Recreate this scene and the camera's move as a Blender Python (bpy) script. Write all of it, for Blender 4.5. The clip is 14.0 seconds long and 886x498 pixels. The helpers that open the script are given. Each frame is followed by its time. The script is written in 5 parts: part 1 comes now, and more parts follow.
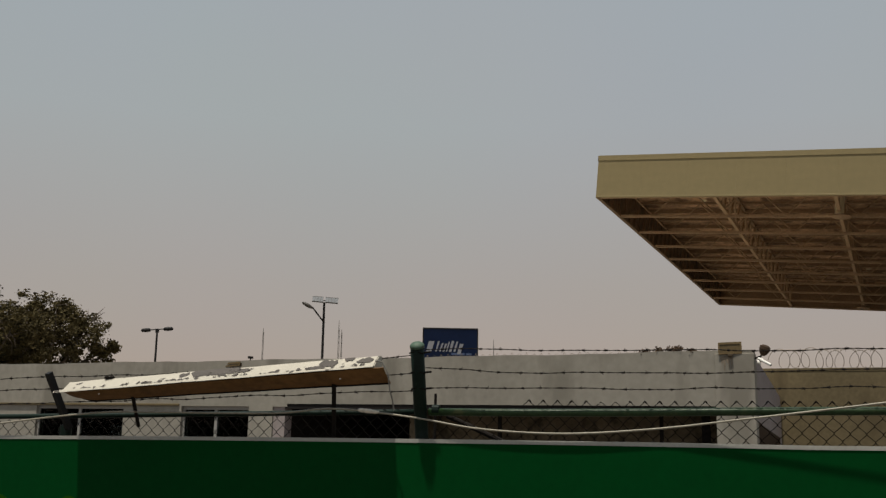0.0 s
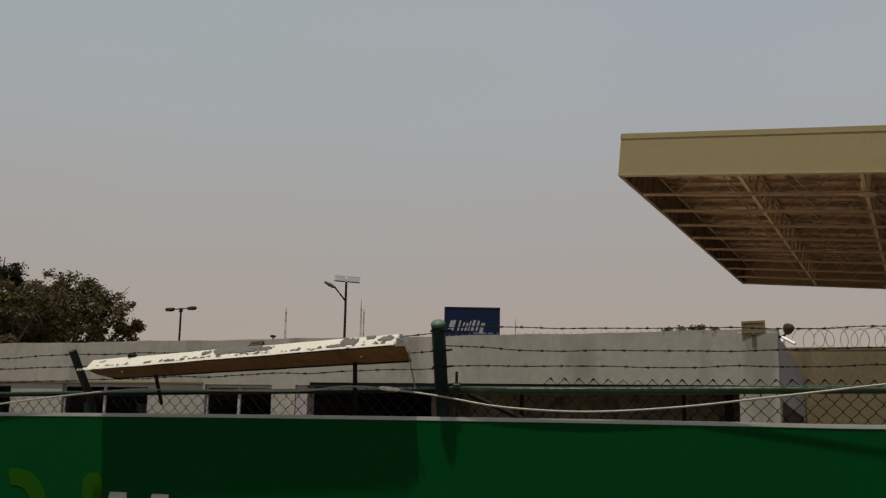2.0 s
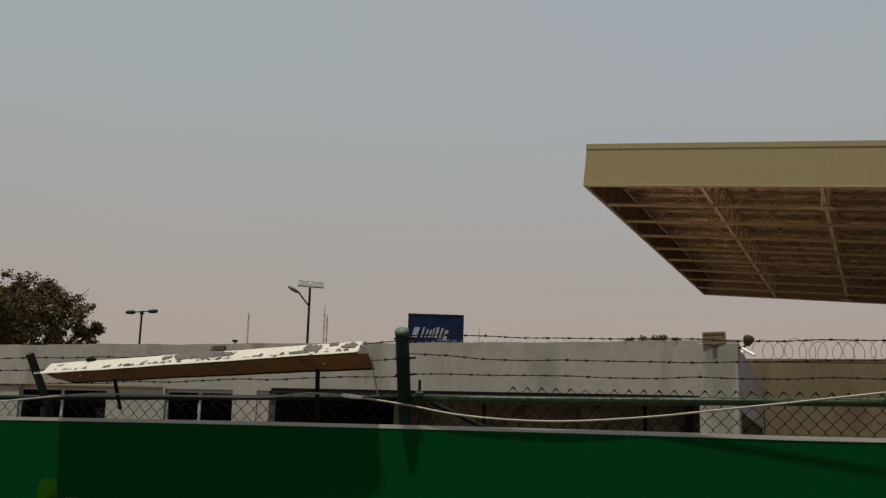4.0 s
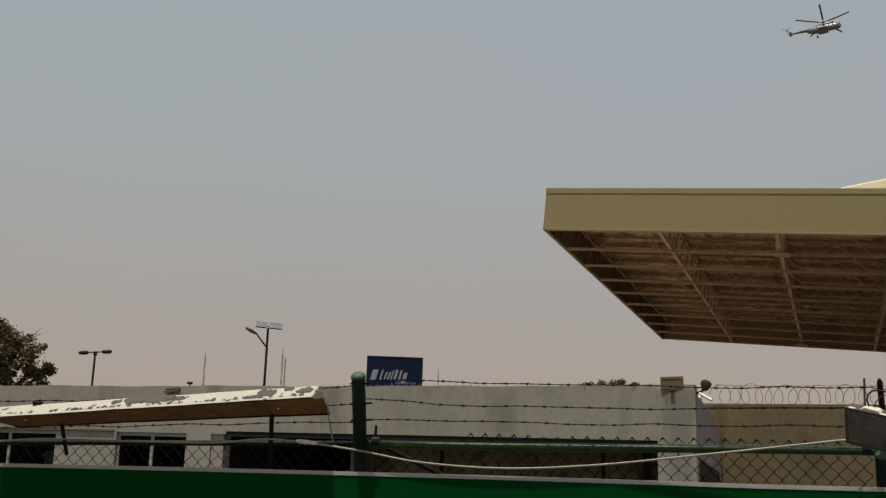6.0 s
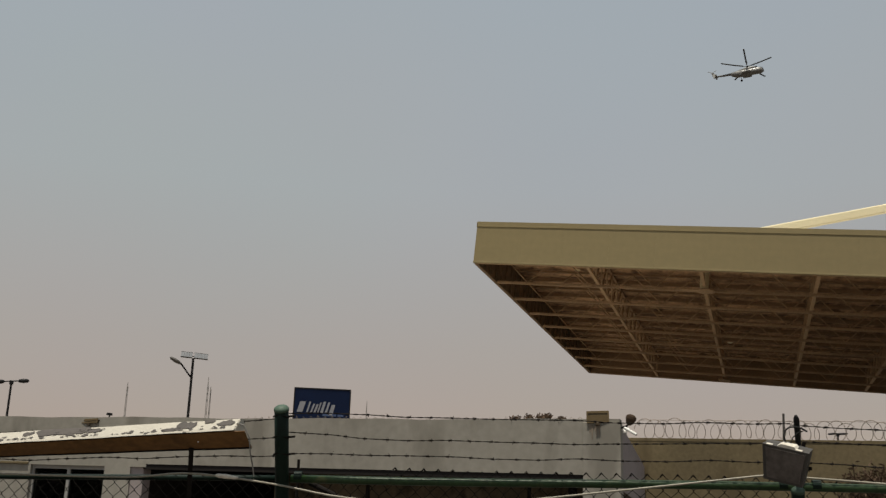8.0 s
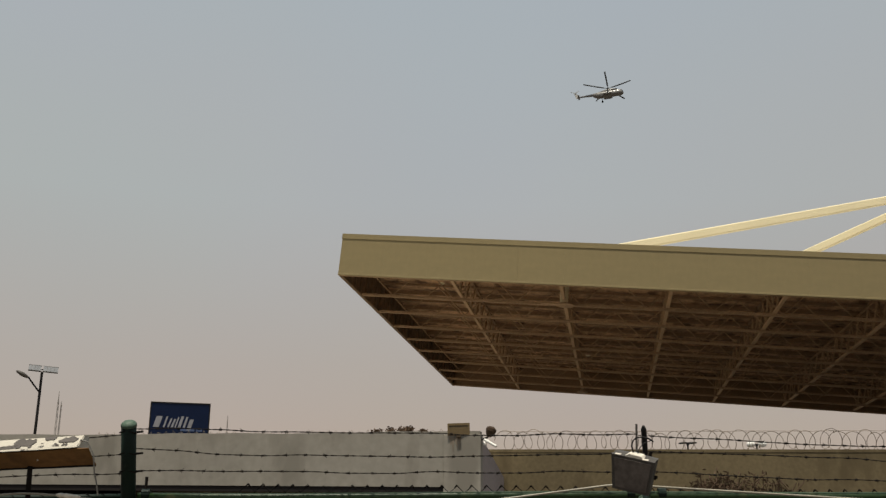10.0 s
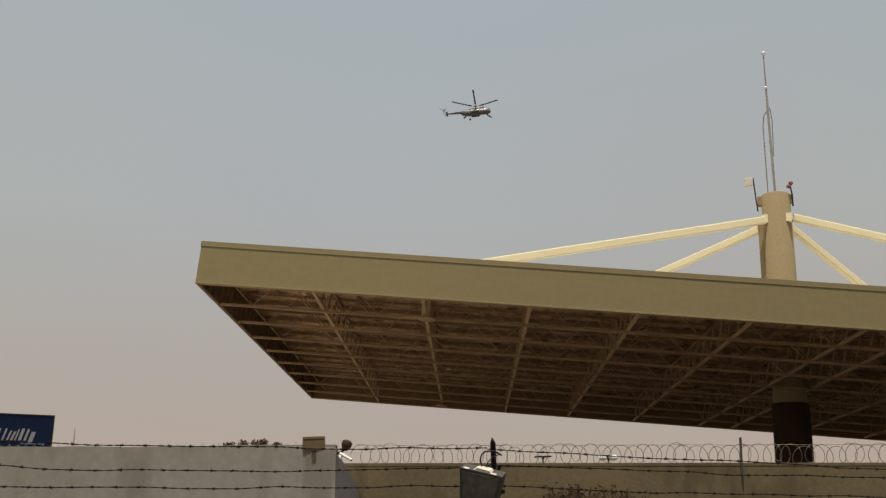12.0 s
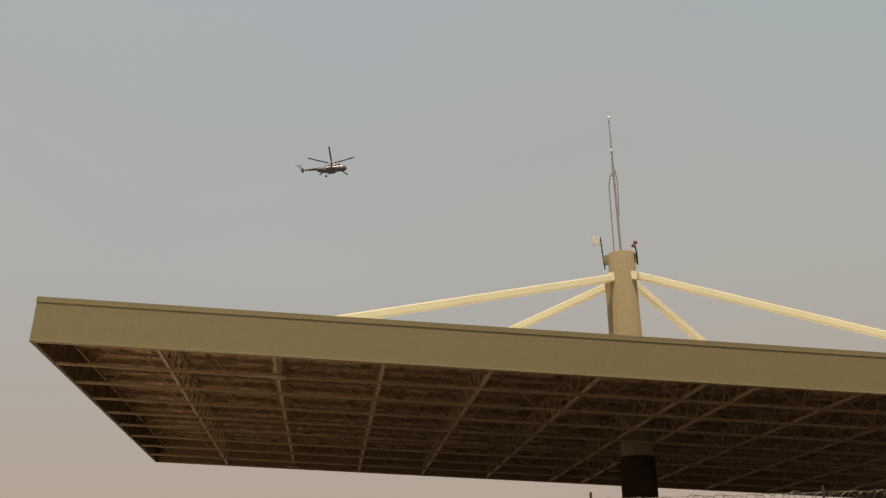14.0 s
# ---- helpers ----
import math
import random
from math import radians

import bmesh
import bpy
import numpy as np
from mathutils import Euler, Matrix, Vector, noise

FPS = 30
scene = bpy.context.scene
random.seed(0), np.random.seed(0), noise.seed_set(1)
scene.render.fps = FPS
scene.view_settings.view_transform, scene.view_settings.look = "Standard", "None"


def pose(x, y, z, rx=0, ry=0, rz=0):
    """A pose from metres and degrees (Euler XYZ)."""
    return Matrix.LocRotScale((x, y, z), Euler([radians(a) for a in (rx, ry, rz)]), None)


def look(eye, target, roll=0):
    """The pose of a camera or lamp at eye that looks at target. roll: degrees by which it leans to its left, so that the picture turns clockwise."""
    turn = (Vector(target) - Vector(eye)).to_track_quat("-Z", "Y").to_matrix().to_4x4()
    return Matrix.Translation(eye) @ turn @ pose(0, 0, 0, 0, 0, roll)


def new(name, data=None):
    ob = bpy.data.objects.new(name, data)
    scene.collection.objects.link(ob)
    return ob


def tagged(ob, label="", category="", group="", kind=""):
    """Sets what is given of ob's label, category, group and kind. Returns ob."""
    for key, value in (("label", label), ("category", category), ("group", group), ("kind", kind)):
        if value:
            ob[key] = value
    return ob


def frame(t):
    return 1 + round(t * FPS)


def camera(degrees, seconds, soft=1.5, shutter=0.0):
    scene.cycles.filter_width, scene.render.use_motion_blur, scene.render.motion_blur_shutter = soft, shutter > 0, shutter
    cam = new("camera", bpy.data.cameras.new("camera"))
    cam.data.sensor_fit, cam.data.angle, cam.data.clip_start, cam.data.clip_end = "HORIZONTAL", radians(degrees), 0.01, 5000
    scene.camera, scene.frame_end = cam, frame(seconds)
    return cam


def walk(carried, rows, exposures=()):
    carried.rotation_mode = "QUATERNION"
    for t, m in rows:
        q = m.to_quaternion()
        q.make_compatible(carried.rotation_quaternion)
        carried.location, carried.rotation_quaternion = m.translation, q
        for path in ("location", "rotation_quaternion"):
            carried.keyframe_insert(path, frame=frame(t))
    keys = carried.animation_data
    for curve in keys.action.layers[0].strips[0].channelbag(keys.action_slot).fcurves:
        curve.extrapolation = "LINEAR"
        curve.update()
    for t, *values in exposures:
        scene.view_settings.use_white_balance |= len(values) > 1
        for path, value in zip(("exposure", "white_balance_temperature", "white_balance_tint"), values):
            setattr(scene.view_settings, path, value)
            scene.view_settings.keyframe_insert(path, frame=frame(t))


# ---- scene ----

EYE = 1.8
cam = camera(48.903, 14.0, soft=1.35)
PATH = [
    (0.0, pose(-0.000, -0.000, EYE + -0.000, 100.38, -0.94, -0.11)),
    (0.5, pose(0.015, 0.011, EYE + 0.000, 100.06, -0.71, -0.39)),
    (1.0, pose(0.009, 0.017, EYE + 0.000, 99.74, -1.35, 0.52)),
    (1.5, pose(0.004, 0.021, EYE + -0.001, 100.02, -1.02, 2.19)),
    (2.0, pose(0.005, 0.025, EYE + -0.005, 99.15, -1.04, 1.17)),
    (4.5, pose(0.003, 0.031, EYE + 0.007, 99.74, -1.63, -1.36)),
    (5.0, pose(0.004, 0.043, EYE + 0.012, 99.97, -1.62, -1.84)),
    (5.5, pose(0.010, 0.062, EYE + 0.015, 100.78, -1.75, -2.33)),
    (6.0, pose(0.014, 0.064, EYE + 0.019, 102.13, -1.73, -3.42)),
    (6.5, pose(0.016, 0.066, EYE + 0.021, 102.53, -1.98, -4.58)),
    (7.0, pose(0.018, 0.073, EYE + 0.024, 102.95, -1.84, -5.79)),
    (7.5, pose(0.024, 0.072, EYE + 0.026, 103.72, -1.84, -6.47)),
    (10.0, pose(0.074, 0.083, EYE + 0.031, 105.03, -0.58, -15.37)),
    (10.5, pose(0.081, 0.083, EYE + 0.032, 105.55, -0.32, -17.31)),
    (11.0, pose(0.096, 0.081, EYE + 0.032, 105.85, -0.20, -19.71)),
    (11.5, pose(0.131, 0.126, EYE + 0.038, 105.68, -0.16, -21.74)),
    (12.0, pose(0.156, 0.149, EYE + 0.039, 105.84, -0.03, -23.43)),
    (12.5, pose(0.192, 0.194, EYE + 0.046, 106.39, 0.45, -25.27)),
    (13.0, pose(0.225, 0.241, EYE + 0.053, 107.18, 0.78, -27.41)),
    (13.5, pose(0.249, 0.269, EYE + 0.064, 108.12, 1.05, -29.44)),
    (14.0, pose(0.263, 0.298, EYE + 0.069, 109.04, 2.20, -31.63)),
]
walk(cam, PATH, [(0.0, 0.0, 6450, 8.6), (7.5, 0.02, 6450, 8.6), (10.5, 0.17, 6640, 8.6), (12.5, 0.14, 6780, 9.0), (14.0, 0.12, 7160, 10.6)])

# ---------------------------------------------------------------- world and sun
SUN_ELEVATION, SUN_TRAVEL = 77.0, -33.0      # degrees; heading in which the light travels
world = bpy.data.worlds.new("hazy_sky")
scene.world = world
world.use_nodes = True
wn, wl = world.node_tree.nodes, world.node_tree.links
wn.clear()
w_out, w_bg = wn.new("ShaderNodeOutputWorld"), wn.new("ShaderNodeBackground")
sky = wn.new("ShaderNodeTexSky")
sky.sky_type, sky.sun_disc = "NISHITA", False
sky.sun_elevation, sky.sun_rotation = radians(SUN_ELEVATION), radians(180 - SUN_TRAVEL)
sky.air_density, sky.dust_density, sky.ozone_density, sky.altitude = 1.2, 6.0, 1.0, 2200
dim = wn.new("ShaderNodeVectorMath")
dim.operation = "SCALE"
dim.inputs[3].default_value = 0.10
coord, split = wn.new("ShaderNodeTexCoord"), wn.new("ShaderNodeSeparateXYZ")
haze = wn.new("ShaderNodeValToRGB")
haze.color_ramp.elements[0].position, haze.color_ramp.elements[0].color = 0.0, (0.408, 0.294, 0.232, 1)
haze.color_ramp.elements[1].position, haze.color_ramp.elements[1].color = 0.55, (0.364, 0.416, 0.450, 1)
low = haze.color_ramp.elements.new(0.14)
low.color = (0.397, 0.337, 0.291, 1)
mid = haze.color_ramp.elements.new(0.3)
mid.color = (0.386, 0.398, 0.392, 1)
veil = wn.new("ShaderNodeTexNoise")
veil.inputs["Scale"].default_value, veil.inputs["Detail"].default_value = 1.6, 2.0
tint = wn.new("ShaderNodeMix")
tint.data_type, tint.blend_type = "RGBA", "SOFT_LIGHT"
tint.inputs[0].default_value = 0.12
mix = wn.new("ShaderNodeMix")
mix.data_type = "RGBA"
mix.inputs[0].default_value = 0.88
wl.new(sky.outputs[0], dim.inputs[0])
wl.new(coord.outputs["Generated"], split.inputs[0])
wl.new(coord.outputs["Generated"], veil.inputs["Vector"])
wl.new(split.outputs[2], haze.inputs[0])
wl.new(haze.outputs[0], tint.inputs[6])
wl.new(veil.outputs["Color"], tint.inputs[7])
wl.new(dim.outputs[0], mix.inputs[6])
wl.new(tint.outputs[2], mix.inputs[7])
wl.new(mix.outputs[2], w_bg.inputs[0])
wl.new(w_bg.outputs[0], w_out.inputs[0])
w_bg.inputs[1].default_value = 1.0

sun_lamp = bpy.data.lights.new("sun", "SUN")
sun_lamp.energy, sun_lamp.angle, sun_lamp.color = 4.4, radians(1.5), (1.0, 0.93, 0.80)
sun = new("sun", sun_lamp)
heading = Vector((-math.sin(radians(SUN_TRAVEL)), math.cos(radians(SUN_TRAVEL)), 0)) * math.cos(radians(SUN_ELEVATION))
sun.matrix_world = look((0, 0, 60), Vector((0, 0, 60)) + heading - Vector((0, 0, math.sin(radians(SUN_ELEVATION)))))


# ---------------------------------------------------------------- materials
def material(name, color, rough=0.7, metal=0.0, grain=60.0, blotch=1.5, vary=0.18, stain=None, stain_at=0.6, bump=0.15, piece=0.0, streak=0.0, spec=0.5, soft=0.12):
    """A surface with fine grain, broad blotches, optional stains and a little relief."""
    m = bpy.data.materials.new(name)
    m.use_nodes = True
    n, k = m.node_tree.nodes, m.node_tree.links
    b = n["Principled BSDF"]
    b.inputs["Metallic"].default_value = metal
    b.inputs["Specular IOR Level"].default_value = spec
    co = n.new("ShaderNodeTexCoord")
    big, fine = n.new("ShaderNodeTexNoise"), n.new("ShaderNodeTexNoise")
    big.inputs["Scale"].default_value, big.inputs["Detail"].default_value = blotch, 6.0
    fine.inputs["Scale"].default_value, fine.inputs["Detail"].default_value = grain, 3.0
    if streak:
        mp = n.new("ShaderNodeMapping")
        mp.inputs["Scale"].default_value = (1, 1, streak)
        k.new(co.outputs["Object"], mp.inputs[0])
        k.new(mp.outputs[0], big.inputs["Vector"])
    else:
        k.new(co.outputs["Object"], big.inputs["Vector"])
    k.new(co.outputs["Object"], fine.inputs["Vector"])
    add = n.new("ShaderNodeMath")
    add.operation = "ADD"
    k.new(big.outputs[0], add.inputs[0])
    k.new(fine.outputs[0], add.inputs[1])
    ramp = n.new("ShaderNodeMapRange")
    ramp.inputs[1].default_value, ramp.inputs[2].default_value = 0.6, 1.4
    ramp.inputs[3].default_value, ramp.inputs[4].default_value = 1 - vary, 1 + vary
    k.new(add.outputs[0], ramp.inputs[0])
    scale = n.new("ShaderNodeVectorMath")
    scale.operation = "SCALE"
    scale.inputs[0].default_value = color[:3]
    k.new(ramp.outputs[0], scale.inputs[3])
    out = scale.outputs[0]
    if piece:
        info = n.new("ShaderNodeObjectInfo")
        pr = n.new("ShaderNodeMapRange")
        pr.inputs[3].default_value, pr.inputs[4].default_value = 1 - piece, 1 + piece
        k.new(info.outputs["Random"], pr.inputs[0])
        ps = n.new("ShaderNodeVectorMath")
        ps.operation = "SCALE"
        k.new(out, ps.inputs[0])
        k.new(pr.outputs[0], ps.inputs[3])
        out = ps.outputs[0]
    if stain:
        sn = n.new("ShaderNodeTexNoise")
        sn.inputs["Scale"].default_value, sn.inputs["Detail"].default_value = blotch * 2.3, 8.0
        if streak:
            k.new(mp.outputs[0], sn.inputs["Vector"])
        else:
            k.new(co.outputs["Object"], sn.inputs["Vector"])
        sr = n.new("ShaderNodeMapRange")
        sr.inputs[1].default_value, sr.inputs[2].default_value = stain_at, stain_at + soft
        k.new(sn.outputs[0], sr.inputs[0])
        mx = n.new("ShaderNodeMix")
        mx.data_type = "RGBA"
        mx.inputs[7].default_value = (*stain[:3], 1)
        k.new(sr.outputs[0], mx.inputs[0])
        k.new(out, mx.inputs[6])
        out = mx.outputs[2]
    k.new(out, b.inputs["Base Color"])
    rr = n.new("ShaderNodeMapRange")
    rr.inputs[3].default_value, rr.inputs[4].default_value = max(0.02, rough - 0.1), min(1, rough + 0.1)
    k.new(big.outputs[0], rr.inputs[0])
    k.new(rr.outputs[0], b.inputs["Roughness"])
    if bump:
        bp = n.new("ShaderNodeBump")
        bp.inputs["Strength"].default_value, bp.inputs["Distance"].default_value = bump, 0.01
        k.new(add.outputs[0], bp.inputs["Height"])
        k.new(bp.outputs[0], b.inputs["Normal"])
    return m


ASPHALT = material("asphalt", (0.085, 0.075, 0.064), 0.9, grain=40, blotch=0.3, bump=0.3, spec=0.2)
GREEN_SHEET = material("green_vinyl", (0.0003, 0.0425, 0.0080), 0.5, grain=25, blotch=1.2, vary=0.12, bump=0.02, spec=0.04)
YELLOW_PRINT = material("yellow_print", (0.012, 0.058, 0.0012), 0.5, bump=0.03, spec=0.05)
PALE_PRINT = material("dull_white_print", (0.33, 0.33, 0.30), 0.6, grain=30, blotch=4, vary=0.1, bump=0.02, spec=0.08)
ALUMINIUM = material("dull_aluminium", (0.36, 0.35, 0.32), 0.65, 0.2, grain=90, blotch=3, bump=0.1, spec=0.3)
GREEN_PAINT = material("green_paint", (0.0036, 0.0125, 0.0080), 0.55, grain=80, blotch=9, vary=0.3, stain=(0.02, 0.038, 0.023), stain_at=0.66, spec=0.2)
GREEN_CAP = material("pale_green_paint", (0.062, 0.098, 0.070), 0.55, blotch=14, vary=0.25, spec=0.25)
DARK_STEEL = material("dark_rusty_steel", (0.012, 0.0095, 0.008), 0.85, 0.0, grain=120, blotch=12, vary=0.35, spec=0.12)
MESH_WIRE = material("blackened_mesh_wire", (0.0065, 0.0055, 0.0048), 0.9, grain=120, blotch=12, vary=0.35, spec=0.03)
GALVANISED = material("weathered_galvanised_wire", (0.16, 0.15, 0.135), 0.6, 0.5, grain=100, blotch=7, vary=0.3)
RAZOR = material("razor_steel", (0.19, 0.155, 0.12), 0.6, 0.3, grain=60, blotch=5, vary=0.35, spec=0.3)
CABLE_SKIN = material("beige_cable", (0.255, 0.230, 0.180), 0.45, grain=70, blotch=5, vary=0.3, spec=0.3)
TAPE = material("clear_tape", (0.62, 0.56, 0.47), 0.35, blotch=20, vary=0.3)
PEELED = material("peeling_white_paint", (0.43, 0.395, 0.335), 0.65, grain=50, blotch=6.0, vary=0.08, stain=(0.085, 0.075, 0.068), stain_at=0.635, bump=0.2, spec=0.15, soft=0.012)
BROWN_UNDER = material("brown_primer", (0.185, 0.094, 0.034), 0.7, grain=30, blotch=3, vary=0.35, stain=(0.10, 0.052, 0.02), stain_at=0.6, streak=0.3, bump=0.1, spec=0.2)
PLASTER = material("grey_white_plaster", (0.285, 0.262, 0.224), 0.9, grain=8, blotch=0.7, vary=0.17, stain=(0.215, 0.196, 0.165), stain_at=0.54, bump=0.25, streak=0.35, spec=0.15)
PLASTER_GREY = material("grey_violet_plaster", (0.31, 0.265, 0.255), 0.9, grain=18, blotch=1.0, vary=0.15, spec=0.15)
RUST_STAIN = material("rust_stained_plaster", (0.215, 0.178, 0.138), 0.9, grain=30, blotch=5, vary=0.3, spec=0.1)
BEIGE_WALL = material("beige_rendered_wall", (0.152, 0.118, 0.067), 0.9, grain=16, blotch=0.8, vary=0.20, stain=(0.105, 0.08, 0.045), stain_at=0.55, streak=0.4, spec=0.15)
# Porch shade lowers the base colour; the blotches are mottled plaster.
PORCH_SHADE = material("porch_shade_plaster", (0.118, 0.094, 0.063), 0.9, grain=14, blotch=1.6, vary=0.45, stain=(0.050, 0.040, 0.027), stain_at=0.55, spec=0.15)
# Room and lintel shade is put into this near-black base colour.
ROOM_SHADE = material("shade_black_plaster", (0.022, 0.019, 0.018), 0.9, spec=0.1)
WINDOW_FRAME = material("white_window_frame", (0.30, 0.285, 0.265), 0.5, blotch=6)
# One cream paint in two tones: fascia darkened for shade, stays lightened for sun.
CREAM = material("cream_sheet_shaded", (0.246, 0.194, 0.098), 0.55, grain=5, blotch=0.4, vary=0.08, bump=0.02, piece=0.010, spec=0.2)
CREAM_BEAM = material("cream_steel_sunlit", (0.80, 0.70, 0.46), 0.5, grain=20, blotch=0.8, vary=0.05, bump=0.03, spec=0.3)
# Underside shade is put into graded copies of one cream steel.
CREAM_TRUSS = material("shade_toned_cream_steel", (0.40, 0.267, 0.160), 0.7, grain=20, blotch=1.2, vary=0.30, spec=0.2)
JOIST_STEEL = material("shade_toned_joist_steel", (0.27, 0.170, 0.098), 0.75, grain=14, blotch=0.9, vary=0.25, spec=0.15)
GIRDER_CREAM = material("lit_toned_girder_steel", (0.52, 0.35, 0.205), 0.7, grain=20, blotch=1.2, vary=0.2, spec=0.2)
WEB_STEEL = material("shade_toned_web_bar", (0.40, 0.265, 0.155), 0.75, grain=14, blotch=1.1, vary=0.35, spec=0.15)
SHEET_BACK = material("shade_toned_sheet_back", (0.20, 0.13, 0.078), 0.75, grain=8, blotch=1.5, vary=0.3, spec=0.15)
BOUNCE_CONCRETE = material("bounce_concrete", (0.30, 0.265, 0.215), 0.9, grain=30, blotch=0.4, vary=0.15, stain=(0.23, 0.20, 0.16), stain_at=0.58, spec=0.15)
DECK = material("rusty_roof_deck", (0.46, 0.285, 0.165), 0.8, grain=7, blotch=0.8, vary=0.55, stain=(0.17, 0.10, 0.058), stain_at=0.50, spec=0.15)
ROOF_TOP = material("pale_roof_sheet", (0.45, 0.42, 0.36), 0.6)
TOWER_CONCRETE = material("beige_painted_concrete", (0.30, 0.228, 0.130), 0.85, grain=14, blotch=0.7, vary=0.12, streak=0.3, spec=0.15)
LAMP_BROWN = material("bronze_lamp_housing", (0.042, 0.027, 0.013), 0.5, 0.1, blotch=9, spec=0.3)
LAMP_BEZEL = material("pale_bronze_rim", (0.115, 0.078, 0.034), 0.45, 0.1, blotch=9, spec=0.3)
LAMP_LENS = material("dusty_amber_lens", (0.095, 0.065, 0.029), 0.35, blotch=5, spec=0.3)
LAMP_GREY = material("grey_cast_housing", (0.062, 0.055, 0.048), 0.6, 0.1, blotch=9, spec=0.3)
LAMP_GLASS = material("dusty_flood_glass", (0.098, 0.080, 0.070), 0.4, grain=30, blotch=11, vary=0.4, spec=0.3)
BLACK = material("black_plastic", (0.012, 0.011, 0.011), 0.6, blotch=9, spec=0.2)
WHITE_PLASTIC = material("white_plastic", (0.74, 0.72, 0.68), 0.4, blotch=8, vary=0.06)
NAVY = material("navy_sign_face", (0.003, 0.0095, 0.036), 0.5, grain=12, blotch=2, vary=0.2, spec=0.15)
SIGN_WHITE = material("faded_white_lettering", (0.235, 0.235, 0.26), 0.6, blotch=4, vary=0.3)
SIGN_BLUE = material("faded_blue_lettering", (0.05, 0.08, 0.17), 0.5, blotch=4)
SOLAR = material("solar_cells", (0.15, 0.15, 0.155), 0.35, grain=30, blotch=5, spec=0.3)
BARK = material("bark", (0.075, 0.055, 0.04), 0.95, grain=25, blotch=5, vary=0.35, bump=0.5)
LEAF = material("dusty_leaf", (0.060, 0.047, 0.020), 0.8, grain=3, blotch=0.9, vary=0.45, spec=0.1)
LEAF_DARK = material("dark_leaf", (0.020, 0.022, 0.010), 0.8, grain=3, blotch=0.9, vary=0.4, spec=0.1)
DRY_STEM = material("dry_stems", (0.078, 0.045, 0.024), 0.9)
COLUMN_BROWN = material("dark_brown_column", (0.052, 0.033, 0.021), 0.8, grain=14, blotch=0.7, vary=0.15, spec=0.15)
RAIL_PAINT = material("faded_olive_green_paint", (0.018, 0.038, 0.013), 0.45, grain=80, blotch=5, vary=0.4, stain=(0.048, 0.056, 0.022), stain_at=0.57, spec=0.25)
BARE_SHEET = material("bare_grey_primer", (0.088, 0.077, 0.070), 0.75, grain=60, blotch=8, vary=0.15, spec=0.15)
HELI_PAINT = material("grey_helicopter_paint", (0.165, 0.158, 0.148), 0.35, grain=2, blotch=0.6, vary=0.3)
HELI_DARK = material("dark_helicopter_belly", (0.035, 0.034, 0.030), 0.5, grain=2, blotch=0.6)
# Cockpit glint is put into the pale base colour.
HELI_GLASS = material("glint_pale_glass", (0.34, 0.36, 0.38), 0.08, blotch=2)
# Base colour lightened to imitate haze on far masts; nearer poles share it.
HAZE_STEEL = material("haze_paled_steel", (0.30, 0.275, 0.25), 0.7, spec=0.2)
FLAG_PINK = material("faded_red_plastic", (0.20, 0.06, 0.07), 0.6)

WINDOW_GLASS = bpy.data.materials.new("window_glass")
WINDOW_GLASS.use_nodes = True
wg = WINDOW_GLASS.node_tree.nodes["Principled BSDF"]
wg.inputs["Base Color"].default_value = (0.30, 0.34, 0.35, 1)
wg.inputs["IOR"].default_value = 1.13
wg.inputs["Specular IOR Level"].default_value = 0.15
wg.inputs["Transmission Weight"].default_value, wg.inputs["Roughness"].default_value = 1.0, 0.03


# ---------------------------------------------------------------- mesh helpers
def part(name, bm, mat, parent=None, label="", smooth=False):
    me = bpy.data.meshes.new(name)
    bm.normal_update()
    bm.to_mesh(me)
    bm.free()
    me.materials.append(mat)
    if smooth:
        for p in me.polygons:
            p.use_smooth = True
    ob = new(name, me)
    if parent:
        ob.parent = parent
    if label:
        tagged(ob, label)
    return ob


def thing(name, m, label, category, group="", kind=""):
    ob = new(name)
    ob.empty_display_size = 0.1
    ob.matrix_world = m
    return tagged(ob, label, category, group, kind)


def add_box(bm, a, b, m=None, bevel=0.0):
    """A box from corner a to corner b."""
    c = [(a[i] + b[i]) / 2 for i in range(3)]
    s = [abs(b[i] - a[i]) for i in range(3)]
    t = Matrix.Translation(c) @ Matrix.Diagonal((*s, 1))
    if m:
        t = m @ t
    r = bmesh.ops.create_cube(bm, size=1, matrix=t)
    if bevel:
        edges = {e for v in r["verts"] for e in v.link_edges}
        bmesh.ops.bevel(bm, geom=list(edges), offset=bevel, segments=2, profile=0.6, affect="EDGES")


def add_tube(bm, pts, r, sides=6, cap=True):
    """A round bar along pts; r may be one radius or one for each point."""
    pts = [Vector(p) for p in pts]
    rs = r if isinstance(r, (list, tuple)) else [r] * len(pts)
    rings, ref = [], None
    for i, p in enumerate(pts):
        d = (pts[min(i + 1, len(pts) - 1)] - pts[max(i - 1, 0)]).normalized()
        if ref is None:
            ref = Vector((0, 0, 1)) if abs(d.z) < 0.9 else Vector((1, 0, 0))
        x = (ref - d * ref.dot(d)).normalized()
        ref = x
        y = d.cross(x)
        rings.append([bm.verts.new(p + (x * math.cos(a) + y * math.sin(a)) * rs[i]) for a in [2 * math.pi * k / sides for k in range(sides)]])
    for a, b in zip(rings, rings[1:]):
        for k in range(sides):
            bm.faces.new((a[k], a[(k + 1) % sides], b[(k + 1) % sides], b[k]))
    if cap:
        bm.faces.new(rings[0][::-1])
        bm.faces.new(rings[-1])


